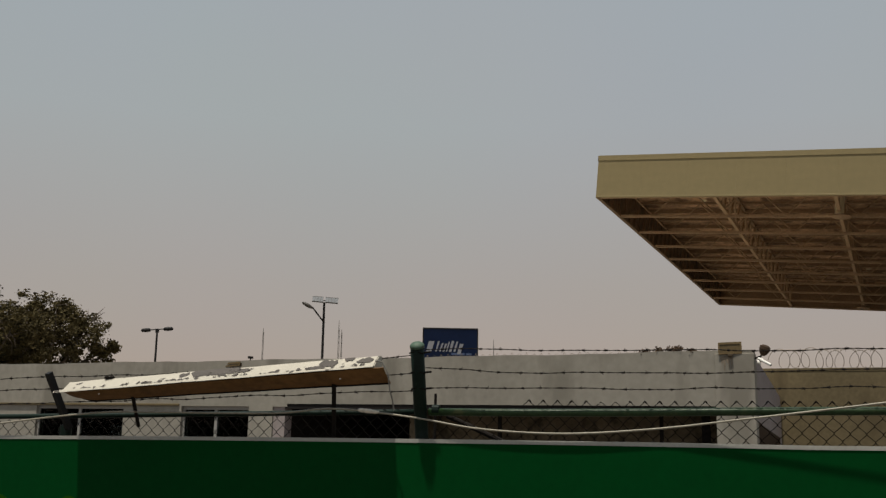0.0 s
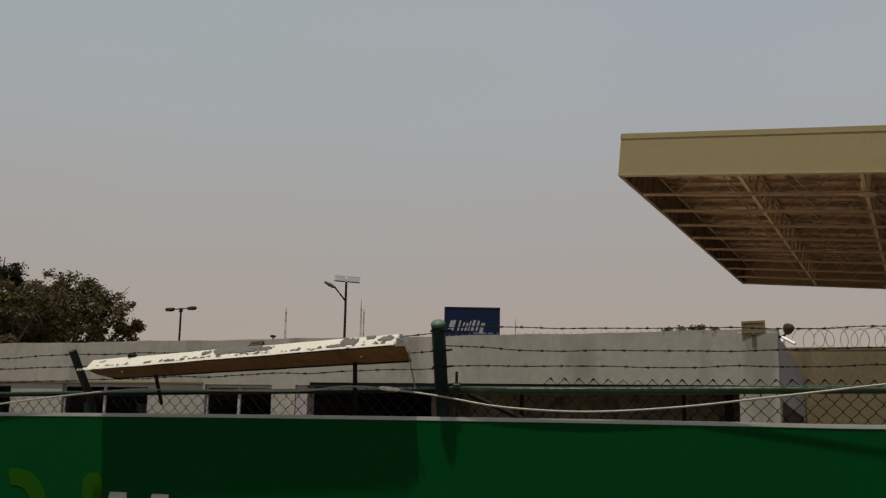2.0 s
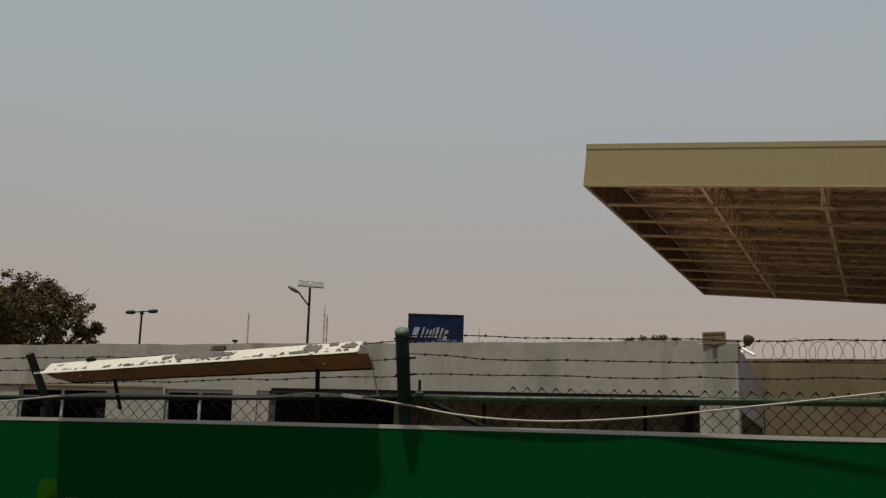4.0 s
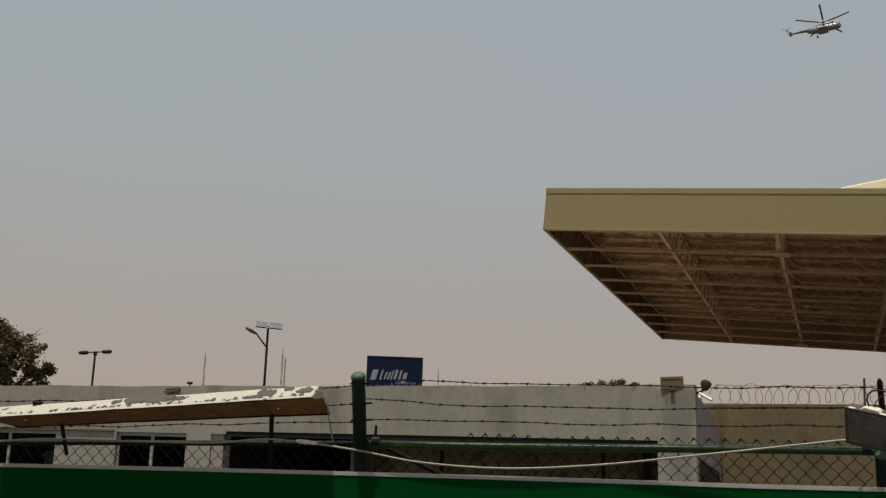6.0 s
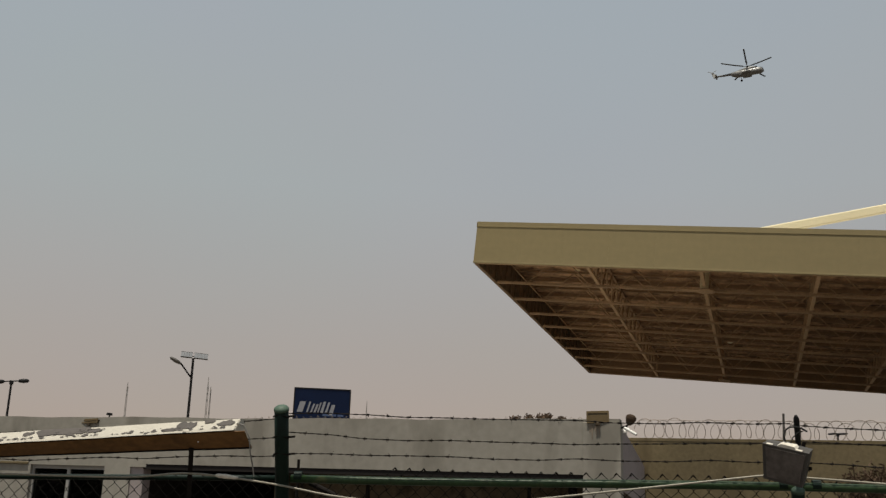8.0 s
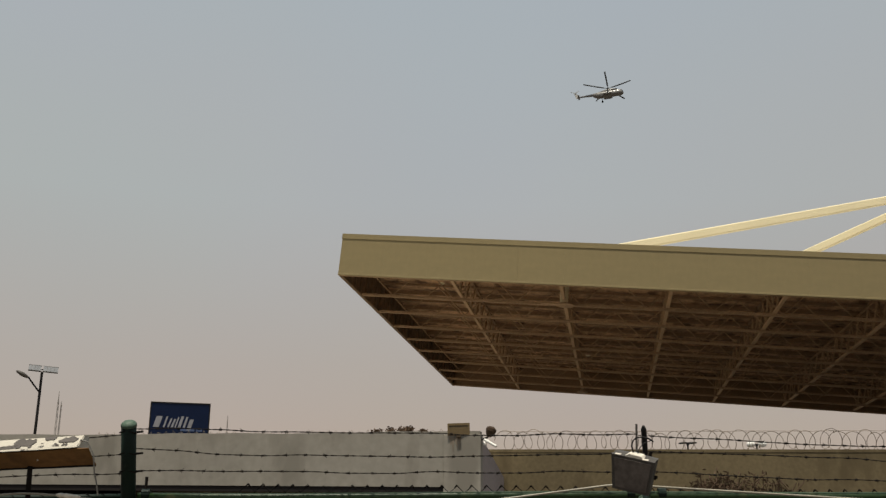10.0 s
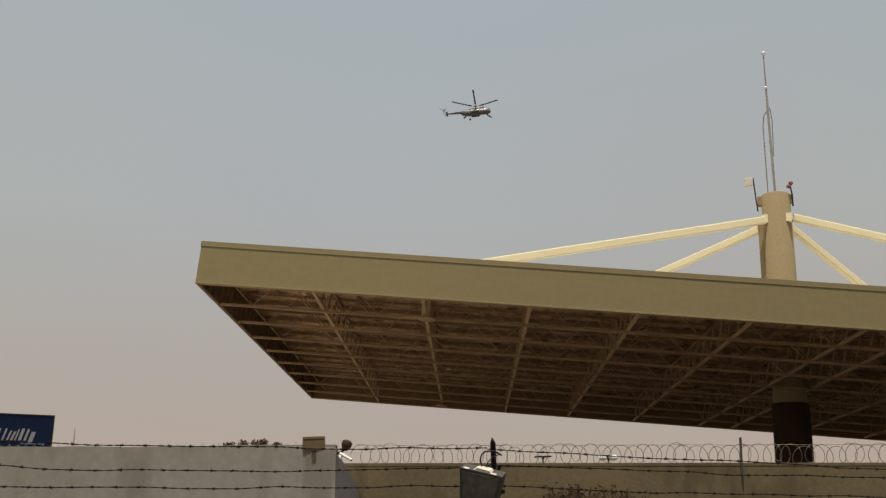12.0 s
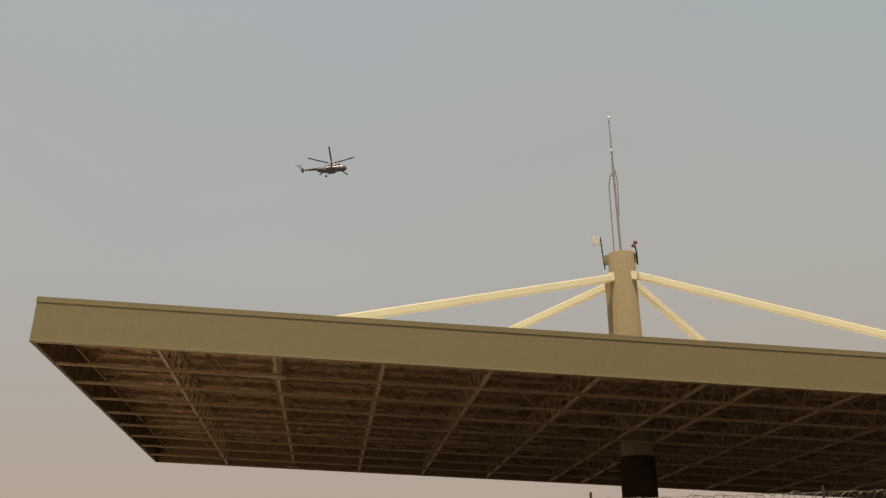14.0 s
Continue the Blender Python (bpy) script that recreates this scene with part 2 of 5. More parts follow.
def add_bar(bm, a, b, w, h):
    """A rectangular bar from a to b, w wide and h high."""
    a, b = Vector(a), Vector(b)
    d = b - a
    up = Vector((0, 0, 1)) if abs(d.normalized().z) < 0.95 else Vector((0, 1, 0))
    x = d.normalized()
    y = up.cross(x).normalized()
    z = x.cross(y)
    m = Matrix((x, y, z)).transposed().to_4x4()
    m.translation = (a + b) / 2
    add_box(bm, (-d.length / 2, -w / 2, -h / 2), (d.length / 2, w / 2, h / 2), m)


def add_prism(bm, outline, axis, lo, hi):
    """A flat outline pulled along an axis (0, 1 or 2) from lo to hi."""
    def place(p, t):
        q = list(p)
        q.insert(axis, t)
        return q
    a = [bm.verts.new(place(p, lo)) for p in outline]
    b = [bm.verts.new(place(p, hi)) for p in outline]
    n = len(a)
    fs = [bm.faces.new(a), bm.faces.new(b)]
    fs += [bm.faces.new((a[i], a[(i + 1) % n], b[(i + 1) % n], b[i])) for i in range(n)]
    bmesh.ops.recalc_face_normals(bm, faces=fs)


def add_lathe(bm, profile, sides=24, m=None):
    rings = []
    for r, z in profile:
        ring = []
        for k in range(sides):
            p = Vector((r * math.cos(2 * math.pi * k / sides), r * math.sin(2 * math.pi * k / sides), z))
            ring.append(bm.verts.new(m @ p if m else p))
        rings.append(ring)
    for a, b in zip(rings, rings[1:]):
        for k in range(sides):
            bm.faces.new((a[k], a[(k + 1) % sides], b[(k + 1) % sides], b[k]))
    bm.faces.new(rings[0][::-1])
    bm.faces.new(rings[-1])


def polar(az, dist, z=0.0):
    """A place at a bearing (degrees, left positive) and distance from the viewer."""
    return Vector((-math.sin(radians(az)) * dist, math.cos(radians(az)) * dist, z))


def lift(el, dist):
    return EYE + dist * math.tan(radians(el))


def B():
    return bmesh.new()


def curve_points(f, a, b, n):
    return [f(a + (b - a) * i / n) for i in range(n + 1)]



# ---------------------------------------------------------------- ground
bm = B()
bmesh.ops.create_grid(bm, x_segments=24, y_segments=24, size=2500)
ground = part("ground", bm, ASPHALT)
tagged(ground, "grey dusty asphalt yard reaching to the horizon", "ground", kind="structure")

# Unseen slab added to bounce sunlight up under the canopy's left end.
bm = B()
bmesh.ops.create_grid(bm, x_segments=30, y_segments=6, size=1)
bmesh.ops.transform(bm, matrix=pose(0, 0, 0, 0, 0, -25.0) @ Matrix.Translation((-17.0, 31.0, 0.02)) @ Matrix.Diagonal((17.0, 12.4, 1, 1)), verts=bm.verts)
pavement = part("pavement", bm, BOUNCE_CONCRETE)
tagged(pavement, "unseen pale slab added to bounce light under the canopy", "pavement", kind="structure")

# ---------------------------------------------------------------- hoarding and fence, which share one line
FENCE_YAW, FENCE_N, FACE_N = -15.0, 5.27, 5.13
FENCE = pose(0, 0, 0, 0, 0, FENCE_YAW)


def near(u, z, n):
    """A place seen on the fence line, brought to depth n along the same line of sight."""
    k = n / FENCE_N
    return Vector((u * k, n, EYE + (z - EYE) * k))


def lean(z):
    """How far the barbed-wire top leans out over the hoarding at height z."""
    return FENCE_N - 0.59 * max(0.0, z - 1.80)


def wire_depth(z):
    return FENCE_N - 0.36 * max(0.0, z - 1.80)


def hoarding_top(u):
    return 1.743 - 0.0016 * (u - 0.5) ** 2 if u < 0.5 else 1.742 + 0.010 * (u - 0.5)


hoarding = thing("hoarding", FENCE, "glossy green sheet hoarding with a dull aluminium top strip", "hoarding")
span = [-7.5 + 0.5 * i for i in range(32)]
for i, (a, b) in enumerate(zip(span[::5], span[5::5])):
    bm = B()
    add_prism(bm, [(a, 0.06), (b, 0.06), (b, hoarding_top(b) - 0.018), (a, hoarding_top(a) - 0.018)], 1, FACE_N, FACE_N + 0.012)
    part("panel", bm, GREEN_SHEET, hoarding)
bm = B()
for a, b in zip(span, span[1:]):
    add_prism(bm, [(a, hoarding_top(a) - 0.020), (b, hoarding_top(b) - 0.020), (b, hoarding_top(b)), (a, hoarding_top(a))], 1, FACE_N - 0.003, FACE_N + 0.03)
bmesh.ops.remove_doubles(bm, verts=bm.verts, dist=0.0005)
part("top_strip", bm, ALUMINIUM, hoarding, "dull aluminium edge strip")
for u in (-6.6, -4.9, -3.2, -1.2, 0.7, 2.6, 4.5, 6.4):
    bm = B()
    add_box(bm, (u - 0.025, FACE_N + 0.014, 0), (u + 0.025, FACE_N + 0.064, 1.66))
    part("post", bm, DARK_STEEL, hoarding)
# print on the sheet: a curved band, a round-topped bar and the tops of pale letters
bm = B()
ring = [radians(104 - 6 * k) for k in range(18)]
add_prism(bm, [(-4.175 + 0.235 * math.cos(a), 1.148 + 0.226 * math.sin(a)) for a in ring] + [(-4.175 + 0.125 * math.cos(a), 1.148 + 0.126 * math.sin(a)) for a in reversed(ring)], 1, FACE_N - 0.0030, FACE_N - 0.0006)
part("printed_band", bm, YELLOW_PRINT, hoarding, "yellow-green printed band")
bm = B()
add_prism(bm, [(-3.700, 1.00), (-3.560, 1.00), (-3.560, 1.31)] + [(-3.63 + 0.07 * math.cos(radians(20 * k)), 1.31 + 0.06 * math.sin(radians(20 * k))) for k in range(1, 9)] + [(-3.700, 1.31)], 1, FACE_N - 0.0030, FACE_N - 0.0006)
part("printed_bar", bm, YELLOW_PRINT, hoarding, "yellow-green printed bar")
for u, w in ((-3.508, 0.111), (-3.227, 0.108), (-2.543, 0.102)):
    bm = B()
    add_prism(bm, [(u, 1.262), (u - 0.055, 1.04), (u + w + 0.02, 1.04), (u + w, 1.263)], 1, FACE_N - 0.0030, FACE_N - 0.0006)
    part("letter_bar", bm, PALE_PRINT, hoarding, "dull white printed bar")

fence = thing("chain_link_fence", FENCE, "green chain-link fence with barbed wire on leaning posts", "fence")


def fence_post(u, top, shift=0.0, r=0.037, cap=True):
    bm = B()
    zs = [0, 0.9, 1.72, 1.77, 1.80, 1.89, 2.0, top]
    add_tube(bm, [near(u + shift * max(0, z - 1.72), z, lean(z)) if z > 1.7 else (u, FENCE_N, z) for z in zs if z <= top], r, 16)
    p = part("post", bm, GREEN_PAINT, fence, smooth=True)
    if cap:
        bm = B()
        end = near(u + shift * (top - 1.72), top, lean(top))
        add_lathe(bm, [(r + 0.002, -0.010), (r + 0.002, 0.004), (r * 0.92, 0.010), (r * 0.68, 0.017), (r * 0.32, 0.021), (0.003, 0.022)], 18, Matrix.Translation(end) @ pose(0, 0, 0, 25))
        part("cap", bm, GREEN_CAP, p, "pale green domed cap", smooth=True)
    return p


fence_post(-1.520, 2.250, -0.075)
fence_post(1.120, 1.90, 0.0, 0.032)
fence_post(3.95, 1.90, 0.0, 0.032)
fence_post(6.7, 1.90, 0.0, 0.032)
fence_post(-3.79, 1.775, 0.0, 0.036, cap=False)
bm = B()
add_bar(bm, near(-3.768, 1.755, FENCE_N - 0.03), near(-3.948, 2.095, FENCE_N - 0.20), 0.034, 0.034)
part("bent_arm", bm, BLACK, fence, "bent dark green barbed-wire arm")
fence_post(-6.6, 1.90, 0.0)

# top rail, clamps and the small stub beside the tall post
bm = B()
add_tube(bm, curve_points(lambda u: (u, FENCE_N - 0.045, 1.893 + 0.012 * (u + 0.6) + 0.004 * math.sin(2.1 * u)), -1.47, 7.0, 26), 0.021, 12)
part("top_rail", bm, RAIL_PAINT, fence, smooth=True)
bm = B()
add_tube(bm, curve_points(lambda u: (u, FENCE_N + 0.01, 1.885 + 0.023 * (u + 1.5)), -7.2, -1.56, 16), 0.015, 12)
part("top_rail", bm, GREEN_PAINT, fence, smooth=True)
bm = B()
add_tube(bm, [(-1.455, FENCE_N + 0.03, 1.70), (-1.455, FENCE_N + 0.03, 1.985)], 0.008, 8)
part("stub_bar", bm, DARK_STEEL, fence)
bm = B()
add_tube(bm, [(-1.40, FENCE_N + 0.08, 1.865), (-1.02, FENCE_N + 0.10, 1.70)], 0.014, 8)
part("brace", bm, DARK_STEEL, fence)
for u in (-1.43, 1.04, 1.20, 3.88, 4.02):
    bm = B()
    z = 1.905 + 0.012 * (u + 0.6)
    add_tube(bm, [(u - 0.02, FENCE_N - 0.045, z), (u + 0.02, FENCE_N - 0.045, z)], 0.027, 12)
    part("clamp", bm, GREEN_PAINT, fence)


def add_zigzag(bm, u0, width, phase, low, high, rise, r):
    """One wire of the mesh: it runs slantwise and turns over in a short rounded bend at each crossing."""
    pts, z, k = [], low, phase
    while z < high:
        out = 1 if k % 2 else -1
        x = u0 + (width if k % 2 else 0) + 0.003 * math.sin(7 * u0 + 3 * z)
        last = z + rise >= high
        for dz, dx, dy in ((-0.28, 0.23, 0.8), (-0.07, 0.0, 0.4), (0.07, 0.0, -0.4), (0.28, 0.23, -0.8)):
            if dz > 0 and last:
                break
            pts.append(Vector((x - out * width * dx, FENCE_N + 0.003 * dy * out, z + rise * dz)))
        z += rise
        k += 1
    rings = [[bm.verts.new(p + Vector(o)) for o in ((r, 0, 0), (0, -r, 0), (-r, 0, 0), (0, r, 0))] for p in pts]
    for a, b in zip(rings, rings[1:]):
        for i in range(4):
            j = (i + 1) % 4
            bm.faces.new((a[i], a[j], b[j], b[i]))


def mesh_top(u):
    if u > -0.98:
        return 1.955
    if u > -1.5:
        return 1.885
    return 1.885 + 0.023 * (u + 1.5) + (0.018 if u > -3.0 else -0.012)


for lo, hi in ((-7.2, -3.85), (-3.74, -1.58), (-1.46, 1.08), (1.16, 3.9), (3.98, 6.9)):
    bm = B()
    w, rise = 0.0384, 0.0395
    count = int((hi - lo) / w)
    for i in range(count):
        u = lo + i * w
        top_z = mesh_top(u) + 0.004 * math.sin(3.1 * u)
        levels = int((top_z - 0.9) / rise)
        add_zigzag(bm, u, w, i + levels, top_z - levels * rise, top_z + 0.001, rise, 0.0027)
        if u > -0.98 and not -0.62 < u < -0.40:
            # wire ends hooked over one another along the top edge
            tip = Vector((u + (w if i % 2 else 0), FENCE_N, top_z))
            s = -1 if i % 2 else 1
            add_tube(bm, [tip + Vector((s * 0.012, 0, -0.012)), tip + Vector((0, 0.003, 0.002)), tip + Vector((-s * 0.007, 0.004, -0.004))], 0.0026, 5)
    part("chain_link_mesh", bm, MESH_WIRE, fence, "weathered diamond wire mesh")


def barbed_strand(f, a, b, seed):
    """Twisted wire along f(u) with a barb about every 10 cm."""
    r = random.Random(seed)
    bm = B()
    n = max(6, int((b - a) / 0.035))
    wob = [r.uniform(-1, 1) for _ in range(40)]
    def at(u):
        s = (u - a) / 0.22
        i = int(s)
        h = s - i
        h = h * h * (3 - 2 * h)
        return f(u) + Vector((0, 0, 0.006 * (wob[i % 40] * (1 - h) + wob[(i + 1) % 40] * h)))
    for side in (0, 1):
        pts = []
        for i in range(n + 1):
            u = a + (b - a) * i / n
            ang = 2.2 * i + side * math.pi
            pts.append(at(u) + Vector((0, 0.0022 * math.cos(ang), 0.0022 * math.sin(ang))))
        add_tube(bm, pts, 0.0017, 4)
    u = a + r.uniform(0.03, 0.12)
    while u < b:
        p = at(u)
        add_tube(bm, [p - Vector((0.008, 0, 0)), p + Vector((0.008, 0, 0))], 0.0048, 6)
        for s in (-1, 1):
            q = Vector((r.uniform(-0.012, 0.012), r.uniform(-0.012, 0.012), s * r.uniform(0.007, 0.013)))
            add_tube(bm, [p + Vector((s * 0.004, 0, 0)), p + q], [0.0022, 0.0008], 4)
        u += r.uniform(0.095, 0.125)
    return part("barbed_wire", bm, DARK_STEEL, fence, "dark barbed wire strand")


def sagging(z0, z1, sag, u0, u1):
    def f(u):
        s = (u - u0) / (u1 - u0)
        z = z0 + (z1 - z0) * s - sag * 4 * s * (1 - s)
        return near(u, z, wire_depth(z))
    return f


barbed_strand(sagging(2.232, 2.226, 0.010, -1.53, 1.1), -1.53, 1.1, 1)
barbed_strand(sagging(2.122, 2.138, 0.031, -1.52, 1.1), -1.52, 1.1, 2)
barbed_strand(sagging(2.018, 2.036, 0.007, -1.50, 1.1), -1.50, 1.1, 3)
barbed_strand(sagging(2.226, 2.060, 0.006, 1.1, 5.6), 1.1, 6.4, 4)
barbed_strand(sagging(2.140, 2.075, 0.006, 1.1, 4.2), 1.1, 6.4, 5)
barbed_strand(sagging(2.036, 1.99, 0.015, 1.1, 4.2), 1.1, 6.4, 6)
barbed_strand(sagging(2.075, 2.205, 0.030, -3.90, -1.56), -3.90, -1.56, 7)
barbed_strand(sagging(2.00, 2.098, 0.020, -3.88, -1.56), -3.88, -1.56, 8)
barbed_strand(sagging(1.915, 2.005, 0.004, -3.86, -1.55), -3.86, -1.55, 9)
barbed_strand(sagging(1.955, 2.066, -0.004, -6.6, -3.90), -6.6, -3.90, 10)
barbed_strand(sagging(1.885, 2.002, -0.004, -6.6, -3.88), -6.6, -3.88, 11)
barbed_strand(sagging(1.768, 1.916, -0.006, -6.6, -3.86), -6.6, -3.86, 12)
# wire wrapped round the tall post
for z in (2.21, 2.10, 2.01):
    bm = B()
    c = near(-1.52 - 0.075 * (z - 1.72), z, lean(z))
    add_tube(bm, [c + Vector((0.042 * math.cos(t), 0.042 * math.sin(t), 0.004 * math.sin(3 * t))) for t in [2 * math.pi * k / 20 for k in range(21)]], 0.004, 5)
    add_tube(bm, [c + Vector((0.040, -0.01, 0)), c + Vector((0.075, -0.012, 0.004))], 0.006, 5)
    part("wire_tie", bm, DARK_STEEL, fence)

# ---------------------------------------------------------------- loose cable along the fence


def cable_depth(u):
    """The cable hangs just clear of the hoarding and swings out towards the flood lamp."""
    return FACE_N - 0.018 - 0.058 * min(1.15, max(0.0, u + 0.2))


cable = thing("cable", FENCE, "beige cable slung loosely along the fence rail", "cable")


CABLE_KNOTS = [(-2.30, 1.872), (-2.09, 1.895), (-1.86, 1.884), (-1.55, 1.849), (-1.20, 1.796), (-0.74, 1.778), (-0.26, 1.810), (0.20, 1.868), (0.98, 1.973), (1.6, 1.944)]


def cable_height(u):
    """Level along the rail, then a loose swag from knot to knot up to the flood lamp."""
    if u < -2.30:
        return 1.862 + 0.010 * math.exp((u + 2.30) / 0.10) - 0.105 * max(0.0, (-3.45 - u)) ** 1.25
    if u > 0.98:
        return 1.973 - 0.05 * (u - 0.98)
    k = max(i for i in range(len(CABLE_KNOTS) - 1) if CABLE_KNOTS[i][0] <= u)
    (u0, z0), (u1, z1) = CABLE_KNOTS[k], CABLE_KNOTS[min(k + 1, 8)]
    if u1 == u0:
        return z0

    def slope(i):
        a, b = CABLE_KNOTS[max(i - 1, 0)], CABLE_KNOTS[min(i + 1, len(CABLE_KNOTS) - 1)]
        return (b[1] - a[1]) / (b[0] - a[0]) * (u1 - u0)
    s = (u - u0) / (u1 - u0)
    m0, m1 = slope(k), slope(k + 1) if k < 7 else 0.11
    return z0 * (2 * s ** 3 - 3 * s * s + 1) + m0 * (s ** 3 - 2 * s * s + s) + z1 * (3 * s * s - 2 * s ** 3) + m1 * (s ** 3 - s * s)


bm = B()
add_tube(bm, curve_points(lambda u: near(u, cable_height(u), cable_depth(u)), -6.5, 6.0, 150), 0.0052, 8)
part("sheath", bm, CABLE_SKIN, cable, smooth=True)
bm = B()
add_tube(bm, curve_points(lambda u: near(u, cable_height(u) + 0.002, cable_depth(u)), -1.90, -1.775, 10), [0.006, 0.010, 0.012, 0.010, 0.013, 0.011, 0.012, 0.009, 0.011, 0.008, 0.006], 10)
part("tape_joint", bm, TAPE, cable, "lumpy taped joint", smooth=True)

# ---------------------------------------------------------------- long lamp trough over the hoarding
trough = thing("sign_lamp_trough", FENCE, "long sheet-metal lamp trough with peeling white paint and brown underside", "lamp")
TN = FACE_N - 0.10
LEFT, RIGHT = near(-3.875, 1.984, TN), near(-1.795, 2.146, TN)
axis = (RIGHT - LEFT).normalized()
length = (RIGHT - LEFT).length
side = Vector((0, 1, 0))
up = axis.cross(side) * -1 if axis.cross(side).z < 0 else axis.cross(side)
T_FRAME = Matrix((axis, side, up)).transposed().to_4x4()
T_FRAME.translation = LEFT


def trough_sheet(outline, lo, hi, mat, label="", taper=0.0, name="sheet"):
    """Folded sheet of 3 mm along the trough; outline in (depth, height)."""
    bm = B()
    n = 24
    rows_ = []
    for i in range(n + 1):
        x = lo + (hi - lo) * i / n
        k = 1 - taper * max(0.0, 1 - x / 0.20)
        dent = 0.0008 * math.sin(9 * x) + 0.0006 * math.sin(23 * x + 1)
        kd = 1 - 0.6 * max(0.0, 1 - x / 0.12)
        rows_.append([bm.verts.new(T_FRAME @ Vector((x, -0.064 + (d + 0.064) * kd, h * k * (1 + 0.42 * max(0.0, x / length) ** 1.5 if h < -0.04 else 1) + dent))) for d, h in outline])
    for p, q in zip(rows_, rows_[1:]):
        for i in range(len(outline) - 1):
            bm.faces.new((p[i], q[i], q[i + 1], p[i + 1]))
    ob = part(name, bm, mat, trough, label)
    so = ob.modifiers.new("thickness", "SOLIDIFY")
    so.thickness, so.offset = 0.003, 0
    return ob


trough_sheet([(-0.050, -0.006), (-0.062, -0.010), (-0.072, -0.020)], 0.02, 0.12, PEELED, "", 0.15, "lip")
trough_sheet([(0.09, 0.049), (0.03, 0.046), (-0.060, -0.008), (-0.070, -0.018)], 0.078, length, PEELED, "peeling white sun-bleached top sheet", 0.15, "top_sheet")
trough_sheet([(-0.060, -0.024), (0.0, -0.049), (0.06, -0.070)], 0.085, length + 0.055, BROWN_UNDER, "brown primed underside", 0.75, "underside")
trough_sheet([(0.09, 0.044), (0.085, -0.03), (0.065, -0.068)], 0.09, length, BROWN_UNDER, "", 0.85, "back_sheet")

# Dark strip paints the shading along the underside's lower edge.
trough_sheet([(0.052, -0.069), (0.066, -0.074), (0.067, -0.066)], 0.12, length + 0.05, DARK_STEEL, "dark strip for the shading along the lower edge", 0.75, "lower_shade_strip")
for x, d, h in ((0.30, -0.030, -0.040), (1.78, -0.010, -0.062)):
    bm = B()
    bmesh.ops.create_uvsphere(bm, u_segments=8, v_segments=6, radius=0.005, matrix=T_FRAME @ Matrix.Translation((x, d, h)))
    part("rivet", bm, WHITE_PLASTIC, trough, "pale rivet head", smooth=True)


def bare_patch(bm, s0, s1, t0, t1, seed):
    """Where paint has flaked off the sloping face: s along the trough in metres, t across the face from lip to ridge."""
    r = random.Random(seed)
    n = max(5, int((s1 - s0) / 0.012))
    a, b = Vector((-0.060, -0.008)), Vector((0.03, 0.046))
    rows_, lo, hi = [], t0, t1
    rough = 0.35 if s1 - s0 > 0.2 else 1.0
    for i in range(n + 1):
        e = min(i, n - i) / max(1.0, n * 0.12)
        k = min(1.0, 0.15 + 0.85 * e)
        lo = min(max(lo + r.uniform(-0.16, 0.16) * rough, t0 - 0.12), t0 + 0.16)
        hi = min(max(hi + r.uniform(-0.20, 0.20) * rough, t1 - 0.22), t1 + 0.10)
        c = (lo + hi) / 2
        pair = []
        for t in (c + (lo - c) * k, c + (hi - c) * k):
            q = a.lerp(b, min(1.0, max(0.0, t)))
            pair.append(bm.verts.new(T_FRAME @ Vector((s0 + (s1 - s0) * i / n + r.uniform(-0.003, 0.003), q.x - 0.0022, q.y + 0.0046))))
        rows_.append(pair)
    for p, q in zip(rows_, rows_[1:]):
        bm.faces.new((p[0], q[0], q[1], p[1]))


for s0, s1, t0, t1, seed in ((0.405, 0.436, 0.45, 1.0, 3), (0.440, 0.596, 0.34, 1.32, 4), (0.535, 0.60, 0.02, 0.30, 5), (0.585, 0.625, 0.45, 0.70, 6), (0.835, 0.89, 0.30, 1.0, 9), (0.80, 0.86, 0.02, 0.26, 12), (0.945, 0.993, 0.15, 0.85, 15), (0.905, 0.935, 0.75, 1.2, 16)):
    bm = B()
    bare_patch(bm, s0 * length, s1 * length, t0, t1, seed)
    part("bare_patch", bm, BARE_SHEET, trough, "grey patch where paint has flaked off")
bm = B()
chip = random.Random(31)
for i in range(46):
    s0 = chip.uniform(0.13, 0.97) * length
    t0 = chip.choice((-0.04, 0.0, 0.0, 0.02, 0.04, 0.08, 0.5))
    bare_patch(bm, s0, s0 + chip.uniform(0.010, 0.05), t0, t0 + chip.uniform(0.08, 0.22), 100 + i)
tagged(part("paint_chips", bm, BARE_SHEET, trough, "small dark paint chips"), kind="stuff")
bm = B()
add_prism(bm, [(0.088, 0.045), (0.03, 0.042), (-0.058, -0.012), (-0.056, -0.022), (0.0, -0.062), (0.058, -0.094)], 0, length - 0.004, length + 0.004)
bmesh.ops.transform(bm, matrix=T_FRAME, verts=bm.verts)
part("end_plate", bm, PEELED, trough)
bm = B()
end = T_FRAME @ Vector((length, -0.02, 0.02))
add_tube(bm, [end, end + Vector((0.04, -0.01, -0.01)), end + Vector((0.075, -0.01, -0.07)), end + Vector((0.085, 0, -0.16)), end + Vector((0.095, 0.01, -0.20)), end + Vector((0.105, 0.02, -0.265))], 0.004, 6)
part("loose_wire", bm, GALVANISED, trough, "loose dangling wire")
for u0, u1, z0, z1, w in ((-3.345, -3.29, 1.955, 1.775, 0.018), (-2.05, -2.04, 2.03, 1.72, 0.024)):
    bm = B()
    add_bar(bm, near(u0, z0, FACE_N - 0.06), near(u1, z1, FACE_N + 0.07), w, 0.012)
    part("strut", bm, DARK_STEEL, trough)
bm = B()
